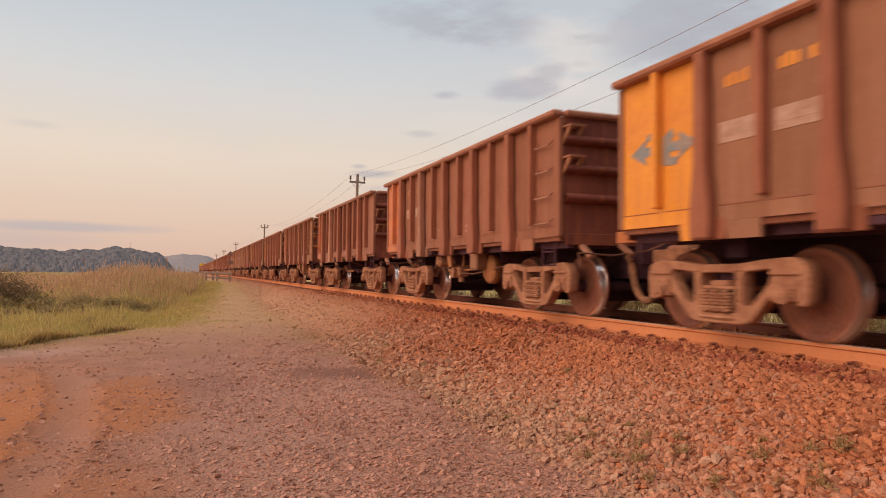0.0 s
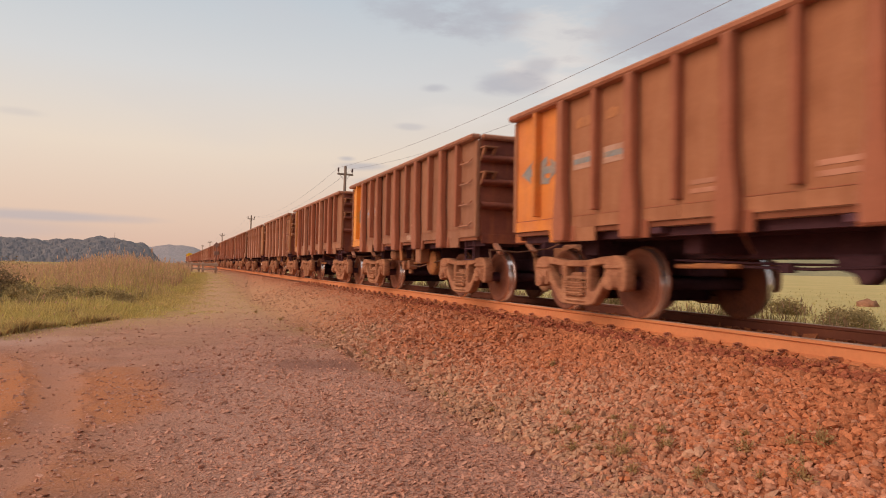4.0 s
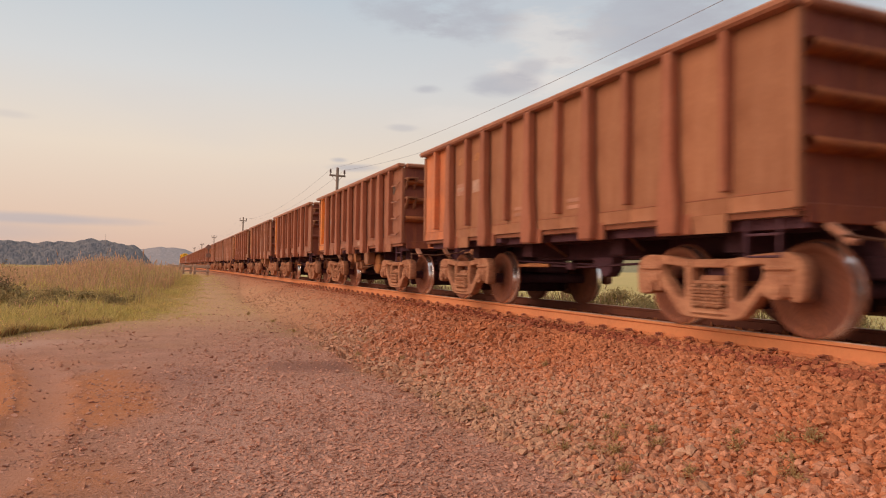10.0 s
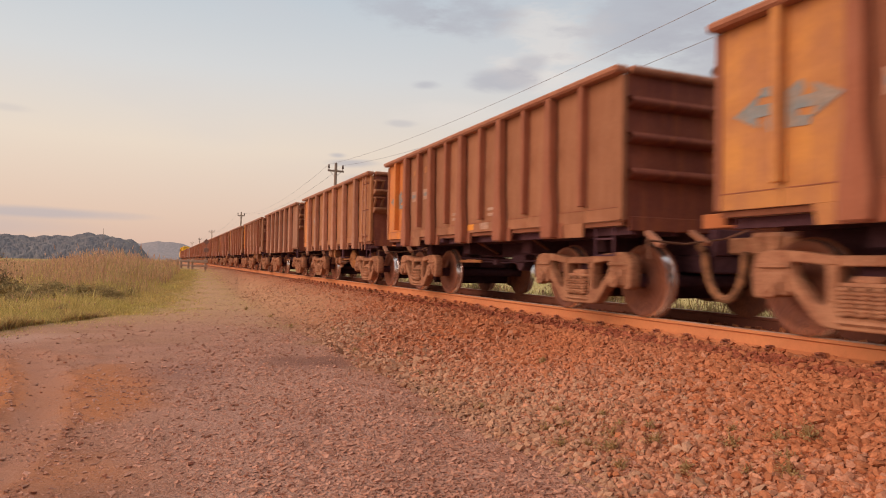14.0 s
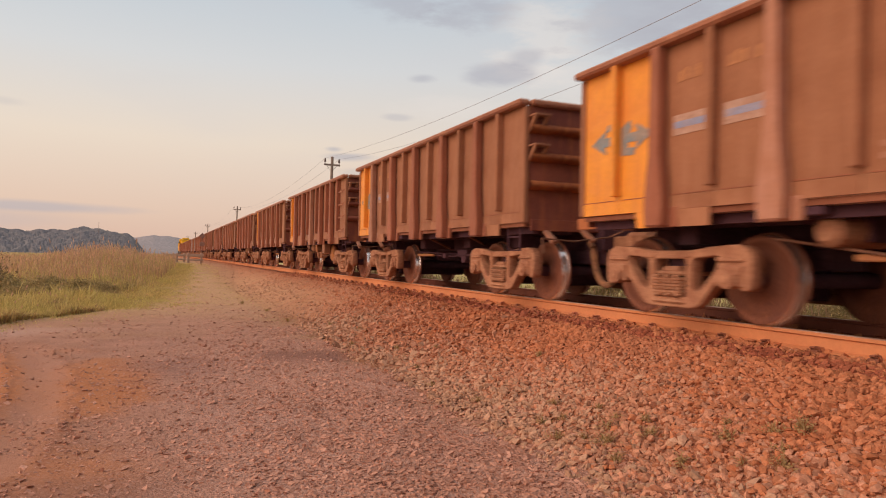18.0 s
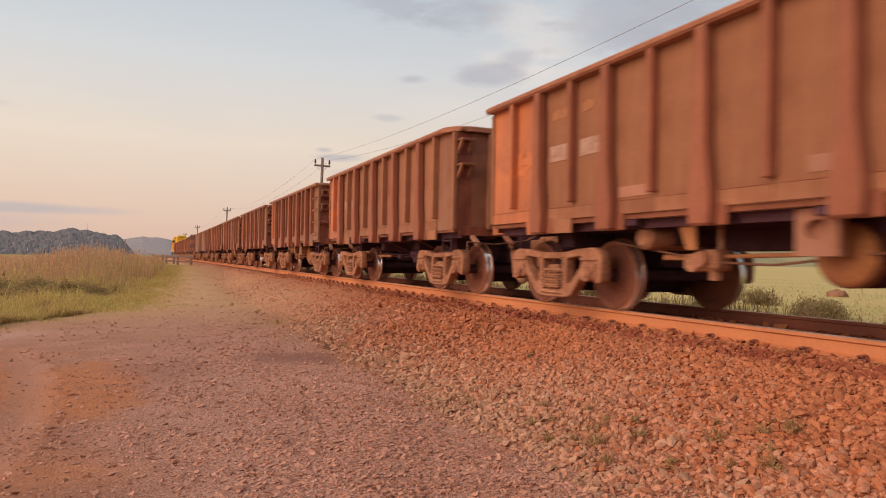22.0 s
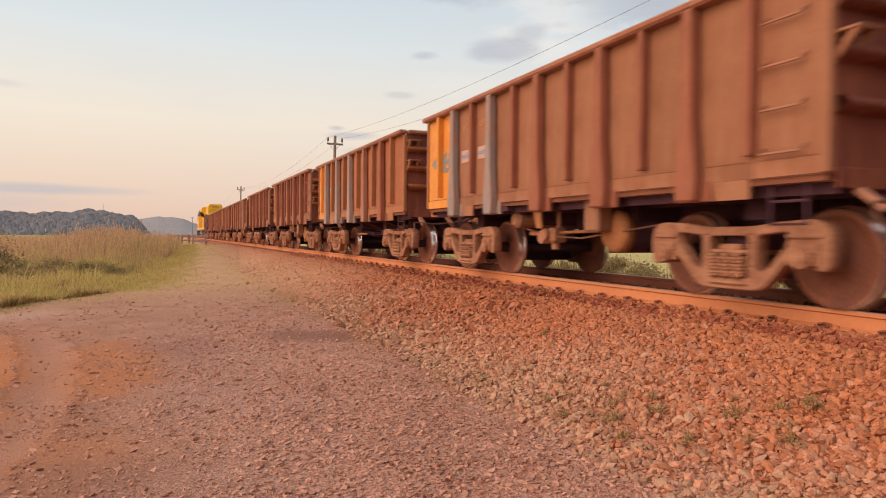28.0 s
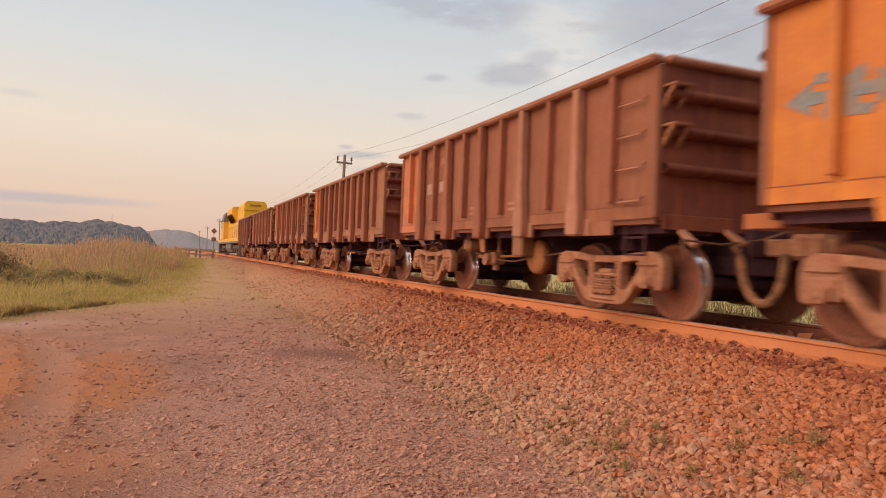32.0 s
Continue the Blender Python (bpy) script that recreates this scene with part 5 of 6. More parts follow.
def make_train():
    first, second = make_wagon(), make_wagon(True)
    cache, wagons = {}, []
    for k in range(-1, 36):
        if k == -1 or k == 7:
            wagons.append(first if k == -1 else second)
        else:
            wagons.append(copy_thing(second if k in FLATS else first, Matrix()))
        # every second wagon of a pair carries the brake gear and the ladder on this side
        gone = set(LEVERS if k % 2 else GEAR)
        if k in (10, 13, 14):
            gone.add("corner_step")
        if k not in (13, 14, 23, 24):
            gone |= {"yellow_patch"}
        if k % 3 != 2:
            gone |= {"pale_patch"}
        if k % 3 == 0:
            gone.add("capacity_bar")
        if k in (8, 15, 10):
            gone.add("badge")
        # the first wagon of each kind lends its parts to the copies, so it stays whole
        if k not in (-1, 7):
            take_out(wagons[-1], gone)
        if k == 11:
            bm = bmesh.new()
            prism(bm, [(-3.95, 2.46), (-3.83, 2.32), (-3.65, 2.38), (-3.53, 2.47), (-3.77, 2.55)], -HW - 0.010, -HW + 0.001, "x")
            part("torn_patch", bm, M["steel_dark"], wagons[-1], "dark diamond-shaped patch on the side plate")
        if k == 21:
            open_box(wagons[-1])
        if k in ROUNDED:
            round_end(wagons[-1])
    take_out(first, LEVERS)
    take_out(second, LEVERS)
    rs = random.Random(5)
    for k, w in zip(range(-1, 36), wagons):
        kind = "d" if k == 35 else TYPES[max(k, 0)]
        w.name = "ore_wagon"
        tagged(w, LABELS[kind], "wagon", "wagons of the ore train")
        pale = [rs.random() < 0.28 for _ in range(40)]
        tint = "rust_warm" if k in (7, 8, 15) else "rust_mauve" if k == 24 else "rust_brick" if k in BRICKS else rs.choice([None, None, "rust_mauve", "rust_warm", None]) if kind != "d" else None
        n = 0
        for o in w.children:
            base = o.name.split(".")[0]
            near = o.matrix_basis.to_3x3()[0][0] > 0
            y = o.matrix_basis.translation.y
            if base in ("side_panel", "lower_strip", "painted_skirt") and near and y > 4.45 - 2 * STEP:
                o.data = own_mesh(cache, o.data, PAINT[kind])
            elif base == "slim_post" and near and y > 4.45 - 1.5 * STEP:
                o.data = own_mesh(cache, o.data, PAINT[kind])
            elif base == "slim_post" and not pale[30] and kind != "d":
                o.data = own_mesh(cache, o.data, "rust_red")
            elif base == "wide_post":
                n += 1
                at = round((y + BODY / 2) / STEP)
                if near and at in GREY_POSTS.get(k, ()):
                    o.data = own_mesh(cache, o.data, "grey_post")
                elif k in FLATS or (near and at in PALE_POSTS.get(k, ())):
                    o.data = own_mesh(cache, o.data, "rust_pale")
                elif k < 31 or not pale[n]:
                    o.data = own_mesh(cache, o.data, "rust_red")
            elif kind == "d" and base in ("side_panel", "slim_post", "lower_strip", "corner_post"):
                o.data = own_mesh(cache, o.data, "purple")
            elif k in ORANGE_ENDS and base in ("end_wall", "end_rib") and y < 0:
                o.data = own_mesh(cache, o.data, "rust_end_orange")
            elif k == 28 and base == "side_panel" and near and y < 1.9:
                o.data = own_mesh(cache, o.data, "rust_hot")
            elif tint and base in ("side_panel", "slim_post", "lower_strip", "corner_post", "skirt_plate", "painted_skirt"):
                o.data = own_mesh(cache, o.data, tint)
            if k == 29 and base == "side_panel" and near and round((y + BODY / 2) / STEP - 0.5) == 2:
                o.data = own_mesh(cache, o.data, "rust_warm")
            if base in BODY_PARTS:
                o.location.z += HIGHER.get(k, 0)
            if base == "corner_step":
                o.location.z -= LOW_STEPS.get(k, 0)
            if base == "capacity_bar" and k in (2, 14, 19, 20):
                o.data = own_mesh(cache, o.data, "dull_white")
            if base == "yellow_patch" and k in (23, 24):
                o.location.y = -1.0
            if k == 0 and base == "blue_stripe":
                o.data = own_mesh(cache, o.data, "dull_white")
            if kind in "pr" and base == "badge":
                o.data = own_mesh(cache, o.data, "rust" if kind == "p" else "redpaint")
            if base == "stripe" and kind == "g":
                o.data = own_mesh(cache, o.data, "white")
            if base == "lettering_bar" and k == 0:
                o.data = own_mesh(cache, o.data, "yellow")
            if base == "blue_stripe" and kind not in "gy" and k:
                o.data = own_mesh(cache, o.data, "dull_white" if kind in "rp" else "blue")
            if base == "stripe" and kind in "orp" and rs.random() < 0.6:
                o.data = own_mesh(cache, o.data, rs.choice(["rust_pale", "dull_white", "dull_white"]))
    return wagons


# ---- locomotive ----
def make_loco():
    """Origin at rail height under the near coupler; the body runs along +y."""
    L = new("diesel_locomotive")
    tagged(L, "yellow diesel locomotive with dark grey cab windows pushing the train", "locomotive")
    Y, D, G = M["yellow_loco"], M["dark_loco"], M["grille"]
    bm = bmesh.new()
    box(bm, -1.5, 1.5, 0.6, 22.6, 1.25, 1.62, 0.04)
    part("frame_deck", bm, Y, L)
    bm = bmesh.new()
    box(bm, -1.53, 1.53, 0.62, 22.58, 1.16, 1.34, 0.03)
    part("side_sill", bm, D, L, "dark grey sill under the walkway")
    bm = bmesh.new()
    box(bm, -0.95, 0.95, 2.2, 16.6, 1.62, 4.25, 0.06, seg=2)
    part("long_hood", bm, Y, L)
    bm = bmesh.new()
    prism(bm, [(-0.97, 4.0), (0.97, 4.0), (0.97, 4.52), (0.72, 4.82), (-0.72, 4.82), (-0.97, 4.52)], 2.1, 6.4, "y", 0.04)
    rad = part("equipment_hood", bm, Y, L)
    bm = bmesh.new()
    for i in range(3):
        box(bm, -0.45, 0.45, 2.07, 2.11, 4.36 + i * 0.06, 4.395 + i * 0.06, 0)
    part("end_louvre", bm, G, rad)
    bm = bmesh.new()
    prism(bm, [(-0.96, 3.15), (0.96, 3.15), (1.45, 3.95), (1.45, 4.45), (1.30, 4.62), (-1.30, 4.62), (-1.45, 4.45), (-1.45, 3.95)], 7.6, 12.6, "y", 0.03)
    flare = part("radiator_housing", bm, Y, L)
    for i in range(3):
        bm = bmesh.new()
        tube(bm, (0, 8.4 + i * 1.6, 4.62), (0, 8.4 + i * 1.6, 4.76), 0.62, 20)
        part("cooling_fan", bm, D, flare)
    for s in (-1, 1):
        bm = bmesh.new()
        q = [bm.verts.new(p) for p in ((s * 1.08, 7.75, 3.17), (s * 1.08, 12.4, 3.17), (s * 1.52, 12.4, 3.90), (s * 1.52, 7.75, 3.90))]
        bm.faces.new(q)
        bmesh.ops.solidify(bm, geom=bm.faces[:], thickness=0.03)
        part("side_intake", bm, G, flare, "dark brown slanted intake grille")
        for i in range(7):
            bm = bmesh.new()
            box(bm, s * 0.95, s * 0.975, 2.6 + i * 1.9, 4.3 + i * 1.9, 1.75, 2.95, 0.008)
            part("hood_door", bm, Y, L)
    bm = bmesh.new()
    box(bm, -0.55, 0.55, 2.06, 2.1, 2.0, 3.5, 0.01)
    part("end_door", bm, Y, L)
    bm = bmesh.new()
    box(bm, -0.8, 0.8, 13.2, 15.4, 4.2, 4.6, 0.08)
    part("exhaust_housing", bm, Y, L)
    # cab and short nose
    bm = bmesh.new()
    prism(bm, [(-1.5, 1.62), (1.5, 1.62), (1.5, 3.6), (1.25, 4.45), (0.9, 4.6), (-0.9, 4.6), (-1.25, 4.45), (-1.5, 3.6)], 16.6, 19.4, "y", 0.05)
    cab = part("cab", bm, Y, L)
    bm = bmesh.new()
    prism(bm, [(-1.53, 3.5), (1.53, 3.5), (1.53, 3.64), (1.28, 4.48), (0.92, 4.63), (-0.92, 4.63), (-1.28, 4.48), (-1.53, 3.64)], 16.57, 19.43, "y", 0.03)
    part("cab_roof", bm, D, cab, "dark grey upper cab and roof")
    for s in (-1, 1):
        for y0 in (16.85, 18.15):
            bm = bmesh.new()
            box(bm, s * 1.49, s * 1.515, y0, y0 + 1.0, 2.85, 3.49, 0.02)
            part("cab_window", bm, M["glass"], cab)
    bm = bmesh.new()
    box(bm, -1.2, 1.2, 19.35, 19.42, 3.0, 3.8, 0.02)
    part("windscreen", bm, M["glass"], cab)
    bm = bmesh.new()
    box(bm, -1.05, 1.05, 19.4, 21.4, 1.62, 3.0, 0.15, seg=2)
    part("nose", bm, Y, L)
    # fuel tank, bogies
    bm = bmesh.new()
    prism(bm, [(-1.4, 0.7), (-1.2, 0.35), (1.2, 0.35), (1.4, 0.7), (1.4, 1.25), (-1.4, 1.25)], 8.2, 13.6, "y", 0.04)
    part("fuel_tank", bm, D, L)
    for yc in (4.6, 18.2):
        bm = bmesh.new()
        for s in (-1, 1):
            prism(bm, [(yc - 2.5, 0.75), (yc - 2.4, 0.5), (yc - 1.2, 0.45), (yc + 1.2, 0.45), (yc + 2.4, 0.5), (yc + 2.5, 0.75), (yc + 2.3, 0.98), (yc - 2.3, 0.98)], s * 1.05, s * 1.25, "x")
            for j in range(3):
                box(bm, s * 1.03, s * 1.36, yc - 1.85 + j * 1.85 - 0.2, yc - 1.85 + j * 1.85 + 0.2, 0.34, 0.72, 0.03)
        part("truck_frame", bm, M["steel_dark"], L)
        for j in range(3):
            bm = bmesh.new()
            tube(bm, (-1.2, 0, 0), (1.2, 0, 0), 0.09, 12)
            lathe_bm = bmesh.new()
            prof = [(0.1, -0.92), (0.2, -0.93), (0.42, -0.87), (0.45, -0.93), (0.50, -0.93), (0.508, -0.82), (0.535, -0.80), (0.535, -0.78), (0.1, -0.78)]
            lathe(lathe_bm, prof, 28)
            ax = part("loco_axle", bm, M["steel_dark"], L)
            ax.location = (0, yc - 1.85 + j * 1.85, 0.508)
            wh = part("loco_wheel", lathe_bm, M["steel_dark"], ax, "", True)
            share(wh, pose(0, 0, 0, 0, 0, 180), ax)
    # steps, rails, pilot, coupler
    for y, s in ((0.9, 1), (22.3, -1)):
        for sx in (-1, 1):
            bm = bmesh.new()
            for i in range(4):
                box(bm, sx * 1.2 - 0.25, sx * 1.2 + 0.25, y - 0.15, y + 0.2, 0.35 + i * 0.3, 0.40 + i * 0.3, 0.006)
            part("step_ladder", bm, D, L)
        bm = bmesh.new()
        prism(bm, [(-1.4, 0.15), (1.4, 0.15), (1.4, 1.3), (-1.4, 1.3)], y - 0.3 * s, y - 0.22 * s, "y", 0.01)
        part("pilot_plate", bm, D, L)
        bm = bmesh.new()
        box(bm, -0.14, 0.14, y - 0.3 * s, y - 1.2 * s, 0.78, 1.02, 0.03)
        part("loco_coupler", bm, M["bogie"], L)
    for sx in (-1, 1):
        bm = bmesh.new()
        pipe(bm, [(sx * 1.42, 0.9, 1.6), (sx * 1.42, 0.9, 2.65), (sx * 1.42, 15.4, 2.65), (sx * 1.42, 15.4, 1.6)], 0.02, 6)
        pipe(bm, [(sx * 1.42, 0.9, 2.15), (sx * 1.42, 15.4, 2.15)], 0.014, 5)
        for i in range(1, 8):
            tube(bm, (sx * 1.42, 0.9 + i * 1.8, 1.6), (sx * 1.42, 0.9 + i * 1.8, 2.65), 0.018, 6)
        part("handrail", bm, M["white"], L)
    L.scale = (1, 1.12, 1)
    return L


# ---- poles and wires ----
POLE_X, POLE_Y, POLE_STEP, TOP = 9.6, 41.3, 57.0, EYE + 6.6


def make_poles():
    bm = bmesh.new()
    tube(bm, (0, 0, -0.5), (0, 0, TOP - 0.35), 0.115, 12, 0.085)
    first = new("power_pole")
    part("shaft", bm, M["pole"], first)
    bm = bmesh.new()
    box(bm, -0.5, 0.5, -0.05, 0.05, TOP - 0.90, TOP - 0.79, 0.01)
    arm = part("crossarm", bm, M["pole"], first)
    bm = bmesh.new()
    tube(bm, (0, 0, 0), (0, 0, 0.14), 0.02, 6)
    tube(bm, (0, 0, 0.10), (0, 0, 0.33), 0.065, 10, 0.045)
    ins = part("insulator", bm, M["insulator"], arm, "brown porcelain pin insulator")
    ins.location = (-0.44, 0, TOP - 0.79)
    share(ins, pose(0.44, 0, TOP - 0.79), arm)
    bm = bmesh.new()
    pipe(bm, [(-0.35, 0.08, TOP - 0.85), (0, 0.1, TOP - 1.25), (0.35, 0.08, TOP - 0.85)], 0.014, 5)
    part("arm_brace", bm, M["pole"], first)
    tagged(first, "dark weathered utility pole with a crossarm and two insulators", "pole", "power poles along the track")
    spots = [(POLE_X + dx, POLE_Y + i * POLE_STEP, dz) for i, dx, dz in ((0, 0, 0), (1, 0.1, 0.6), (2, 0.0, 0.35), (3, 0.1, 0.3), (4, 0.0, 0.4), (-1, 0, 0))]
    lean = {0: 1.0, 1: 1.2}
    tops = {}
    for n, (i, (x, y, dz)) in enumerate(zip((0, 1, 2, 3, 4, -1), spots)):
        m = pose(x, y, dz - 0.1, 0, lean.get(i, rnd.uniform(-0.8, 0.8)), 0)
        if n == 0:
            first.matrix_basis = m
        else:
            copy_thing(first, m)
        tops[i] = [m @ Vector((s * 0.44, 0, TOP - 0.46)) for s in (-1, 1)]
    for i in range(-1, 4):
        for s in (0, 1):
            p, q = tops[i][s], tops[i + 1][s]
            bm = bmesh.new()
            pts = []
            for j in range(25):
                t = j / 24
                v = p.lerp(q, t)
                v.z -= 4 * ((1.16, 1.4)[s] if i < 0 else 1.1) * t * (1 - t)
                pts.append(v)
            pipe(bm, pts, 0.0065, 5)
            tagged(link("overhead_wire", bm, M["wire"]), "thin sagging overhead wire between utility poles", "wire", "overhead wires")


make_poles()


# ---- level crossing furniture ----
def make_fences():
    def fence(x, y, length, turn):
        f = new("guard_fence")
        bm = bmesh.new()
        box(bm, -length / 2, length / 2, -0.05, 0.05, 0.52, 0.72, 0.015)
        part("top_rail", bm, M["post_wood"], f)
        bm = bmesh.new()
        box(bm, -length / 2, length / 2, -0.05, 0.05, 0.20, 0.34, 0.015)
        part("lower_rail", bm, M["post_wood"], f)
        bm = bmesh.new()
        box(bm, -0.08, 0.08, -0.08, 0.08, -0.3, 0.80, 0.015)
        p = part("post", bm, M["post_wood"], f)
        p.location = (-length / 2 + 0.15, 0.1, 0)
        share(p, pose(length / 2 - 0.15, 0.1, 0), f)
        f.matrix_basis = pose(x, y, float(height(x, y)), 0, 0, turn)
        tagged(f, "low weathered timber guard fence beside the level crossing", "fence", "guard fences at the crossing")
    fence(2.5, 55.0, 1.25, 8)
    fence(1.65, 61.0, 0.9, 12)
    fence(0.8, 67.0, 1.1, 12)
    s = new("railway_signal")
    bm = bmesh.new()
    tube(bm, (0, 0, -2.8), (0, 0, 0.1), 0.03, 10)
    part("mast", bm, M["sign"], s)
    bm = bmesh.new()
    box(bm, -0.22, 0.22, -0.03, 0.03, -0.22, 0.22, 0.02, pose(0, -0.08, 0, 0, 45, 0))
    part("diamond_board", bm, M["sign"], s)
    bm = bmesh.new()
    box(bm, -0.24, 0.24, -0.2, 0.1, -1.05, -0.65, 0.03)
    part("relay_box", bm, M["sign"], s)
    s.matrix_basis = pose(4.0, 74.0, 3.32)
    tagged(s, "dark red-brown railway signal mast with a diamond board and a box", "signal")
    p = new("radio_mast")
    bm = bmesh.new()
    tube(bm, (0, 0, 0), (0, 0, 17), 0.14, 6, 0.07)
    part("shaft", bm, M["pole"], p)
    p.location = (-30, 399, 0)
    tagged(p, "thin distant radio mast on the wooded hill", "mast")


make_fences()


# ---- plants ----
def blades(name, x, y, hgt, width, lean, mats, head, seed, label, category="grass"):
    """Bent tapering blades; where head is 1 a plume at the tip."""
    rs = np.random.RandomState(seed)
    n = len(x)
    z = height(x, y) - 0.03
    a_ = rs.uniform(0, 2 * np.pi, n)
    d = np.stack([np.cos(a_), np.sin(a_)], -1)
    face = rs.uniform(0, 2 * np.pi, n)
    wv = np.stack([np.cos(face), np.sin(face), 0 * face], -1) * width[:, None]
    root = np.stack([x, y, z], -1)
    up = np.stack([0 * x, 0 * x, hgt], -1)
    out = np.stack([d[:, 0], d[:, 1], 0 * x], -1) * (lean * hgt)[:, None]
    mid, tip = root + up * 0.55 + out * 0.3, root + up + out
    V = np.stack([root - wv, root + wv, mid + wv * 0.7, mid - wv * 0.7, tip], 1).reshape(-1, 3)
    i = np.arange(n) * 5
    F = [tuple(q) for q in np.stack([i, i + 1, i + 2, i + 3], -1)] + [tuple(q) for q in np.stack([i + 3, i + 2, i + 4], -1)]
    idx = [0] * (2 * n)
    k = np.nonzero(head)[0]
    if len(k):
        b_ = len(V)
        hw = wv[k] * 1.5
        hl = hgt[k, None] * 0.15
        t = tip[k]
        lo = t - np.array([0, 0, 1.0]) * hl * 0.5
        hi = t + np.array([0, 0, 1.0]) * hl + out[k] * 0.15
        V = np.concatenate([V, np.stack([lo, t - hw, hi, t + hw], 1).reshape(-1, 3)])
        j = b_ + np.arange(len(k)) * 4
        F += [tuple(q) for q in np.stack([j, j + 1, j + 2, j + 3], -1)]
        idx += [1] * len(k)
    return tagged(soup(name, V.tolist(), F, mats, idx), label, category, kind="stuff")


def meadow():
    rs = np.random.RandomState(21)
    # short bright border grass, thinning out over the gravel
    y = rs.uniform(13, 52, 64000)
    x = edge_x(y) - rs.gamma(1.5, 2.3, len(y)) + rs.normal(0, 0.30, len(y)) + rs.exponential(0.22, len(y))
    keep = (x > -14) & (rs.uniform(size=len(y)) < np.interp(y, [13, 30, 52], [1, 0.8, 0.35]))
    x, y = x[keep], y[keep]
    front, side = 0.58 * (y - 19.5) - 0.9 - x, 0.075 * (y - 19.5) - 0.2 - x
    deep = np.clip(np.minimum(front / 0.7 + 0.3, side / 3.2 + 0.08), 0, 1)
    patch = 0.75 + 0.45 * np.sin(x * 1.3 + 1 + 0.8 * np.sin(y * 0.9)) * np.sin(y * 0.8 + 0.5 * x)
    hgt = (0.035 + 0.23 * deep) * rs.lognormal(0, 0.35, len(x)) * patch
    blades("meadow_grass", x, y, np.abs(hgt) + 0.03, 0.005 + 0.0005 * y, rs.uniform(0.1, 0.8, len(x)), [M["grass"], M["seed"]], rs.uniform(size=len(x)) < 0.015, 1,
           "bright yellow-green meadow grass beside the dirt road")
    # brown-based clumps along the front of the meadow
    x = rs.uniform(-6.5, -1.3, 9000)
    y = 19.5 + (x + 0.9) / 0.58 + np.abs(rs.normal(0, 0.45, len(x))) - 0.12 + 0.3 * np.sin(x * 2.3)
    tuft = 0.55 + 0.45 * np.sin(x * 3.1 + 0.7 * np.sin(y * 2.0)) * np.sin(y * 1.9)
    dry = rs.uniform(size=len(x)) < 0.45
    for sel, mat, tall, seed, text in ((dry, M["grass_dead"], 0.24, 11, "brown withered grass along the front of the meadow"), (~dry, M["grass"], 0.32, 12, "yellow-green grass clumps along the front of the meadow")):
        blades("border_grass", x[sel], y[sel], (0.05 + tall * tuft[sel]) * rs.lognormal(-0.1, 0.25, sel.sum()), np.full(sel.sum(), 0.014), rs.uniform(0.1, 0.9, sel.sum()), [mat, M["seed"]], np.zeros(sel.sum(), bool), seed, text)
    y = rs.uniform(12, 55, 15000)
    x = edge_x(y) + rs.uniform(-0.3, 1, len(y)) * np.interp(y, [12, 20, 30, 55], [1.2, 3.4, 2.6, 1.7]) * rs.uniform(0.1, 1, len(y))
    keep = (np.sin(x * 2.3 + y) * np.sin(y * 1.1 - x) > -0.2) & (x > -3.5)
    x, y = x[keep], y[keep]
    blades("path_tufts", x, y, 0.02 + 0.05 * rs.uniform(size=len(x)), 0.006 + 0.0005 * y, rs.uniform(0.3, 1.2, len(x)), [M["grass"], M["seed"]], np.zeros(len(x), bool), 9,
           "sparse short yellow-green grass on the gravel path")
    # tall dry grass with pinkish plumes
    y = 21 + 150 * rs.beta(0.8, 2.6, 80000)
    x = edge_x(y) - 0.9 - rs.uniform(0, 1, len(y)) ** 1.1 * (8 + 0.55 * y)
    keep = rs.uniform(size=len(x)) < smooth(25, 33, y - 0.3 * (x + 4)) * (0.55 + 0.45 * np.sin(x * 0.9 + 2) * np.sin(y * 0.5))
    x, y = x[keep], y[keep]
    bearing = np.degrees(np.arctan2(x, y))
    clump = 0.68 + 0.72 * np.exp(-((bearing + 4.2) / 3.0) ** 2) + 0.12 * np.sin(bearing * 4.0) * np.sin(y * 0.4)
    hgt = (0.32 + 0.50 * smooth(24, 42, y)) * clump * rs.lognormal(-0.12, 0.24, len(x))
    plume = rs.uniform(size=len(x)) < 0.2
    olive = rs.uniform(size=len(x)) < np.clip(0.18 + 0.25 * smooth(-6, -2, bearing) + 0.45 * smooth(38, 30, y), 0, 0.9)
    lean = rs.uniform(0.05, 0.45, len(x))
    for sel, mat, seed, text in ((~olive, M["grass_tall"], 2, "tall dry grass with pinkish seed plumes in the meadow"), (olive, M["grass_olive"], 22, "tall olive-green grass in the meadow")):
        blades("tall_grass", x[sel], y[sel], hgt[sel], 0.0045 + 0.00036 * y[sel], lean[sel], [mat, M["seed"]], plume[sel], seed, text)
    # bank beyond the track
    y = rs.uniform(0.5, 45, 34000)
    x = 8.4 + rs.gamma(2.2, 0.75, len(y))
    hgt = (0.22 + 0.36 * rs.uniform(size=len(x))) * (1 + 0.45 * np.sin(y * 1.3) * np.sin(x * 2)) * smooth(14.5, 10.5, x)
    keep = hgt > 0.04
    x, y, hgt = x[keep], y[keep], hgt[keep]
    blades("bank_grass", x, y, hgt, 0.005 + 0.0004 * y, rs.uniform(0.05, 0.5, len(x)), [M["grass_bank"], M["grass_tall"]], rs.uniform(size=len(x)) < 0.3, 3,
           "dry brown-green grass on the bank beyond the rails")
    y = 2 + 90 * rs.beta(1, 1.6, 16000)
    x = 11 + rs.gamma(1.5, 9, len(y))
    hgt = 0.11 * rs.lognormal(0, 0.35, len(x))
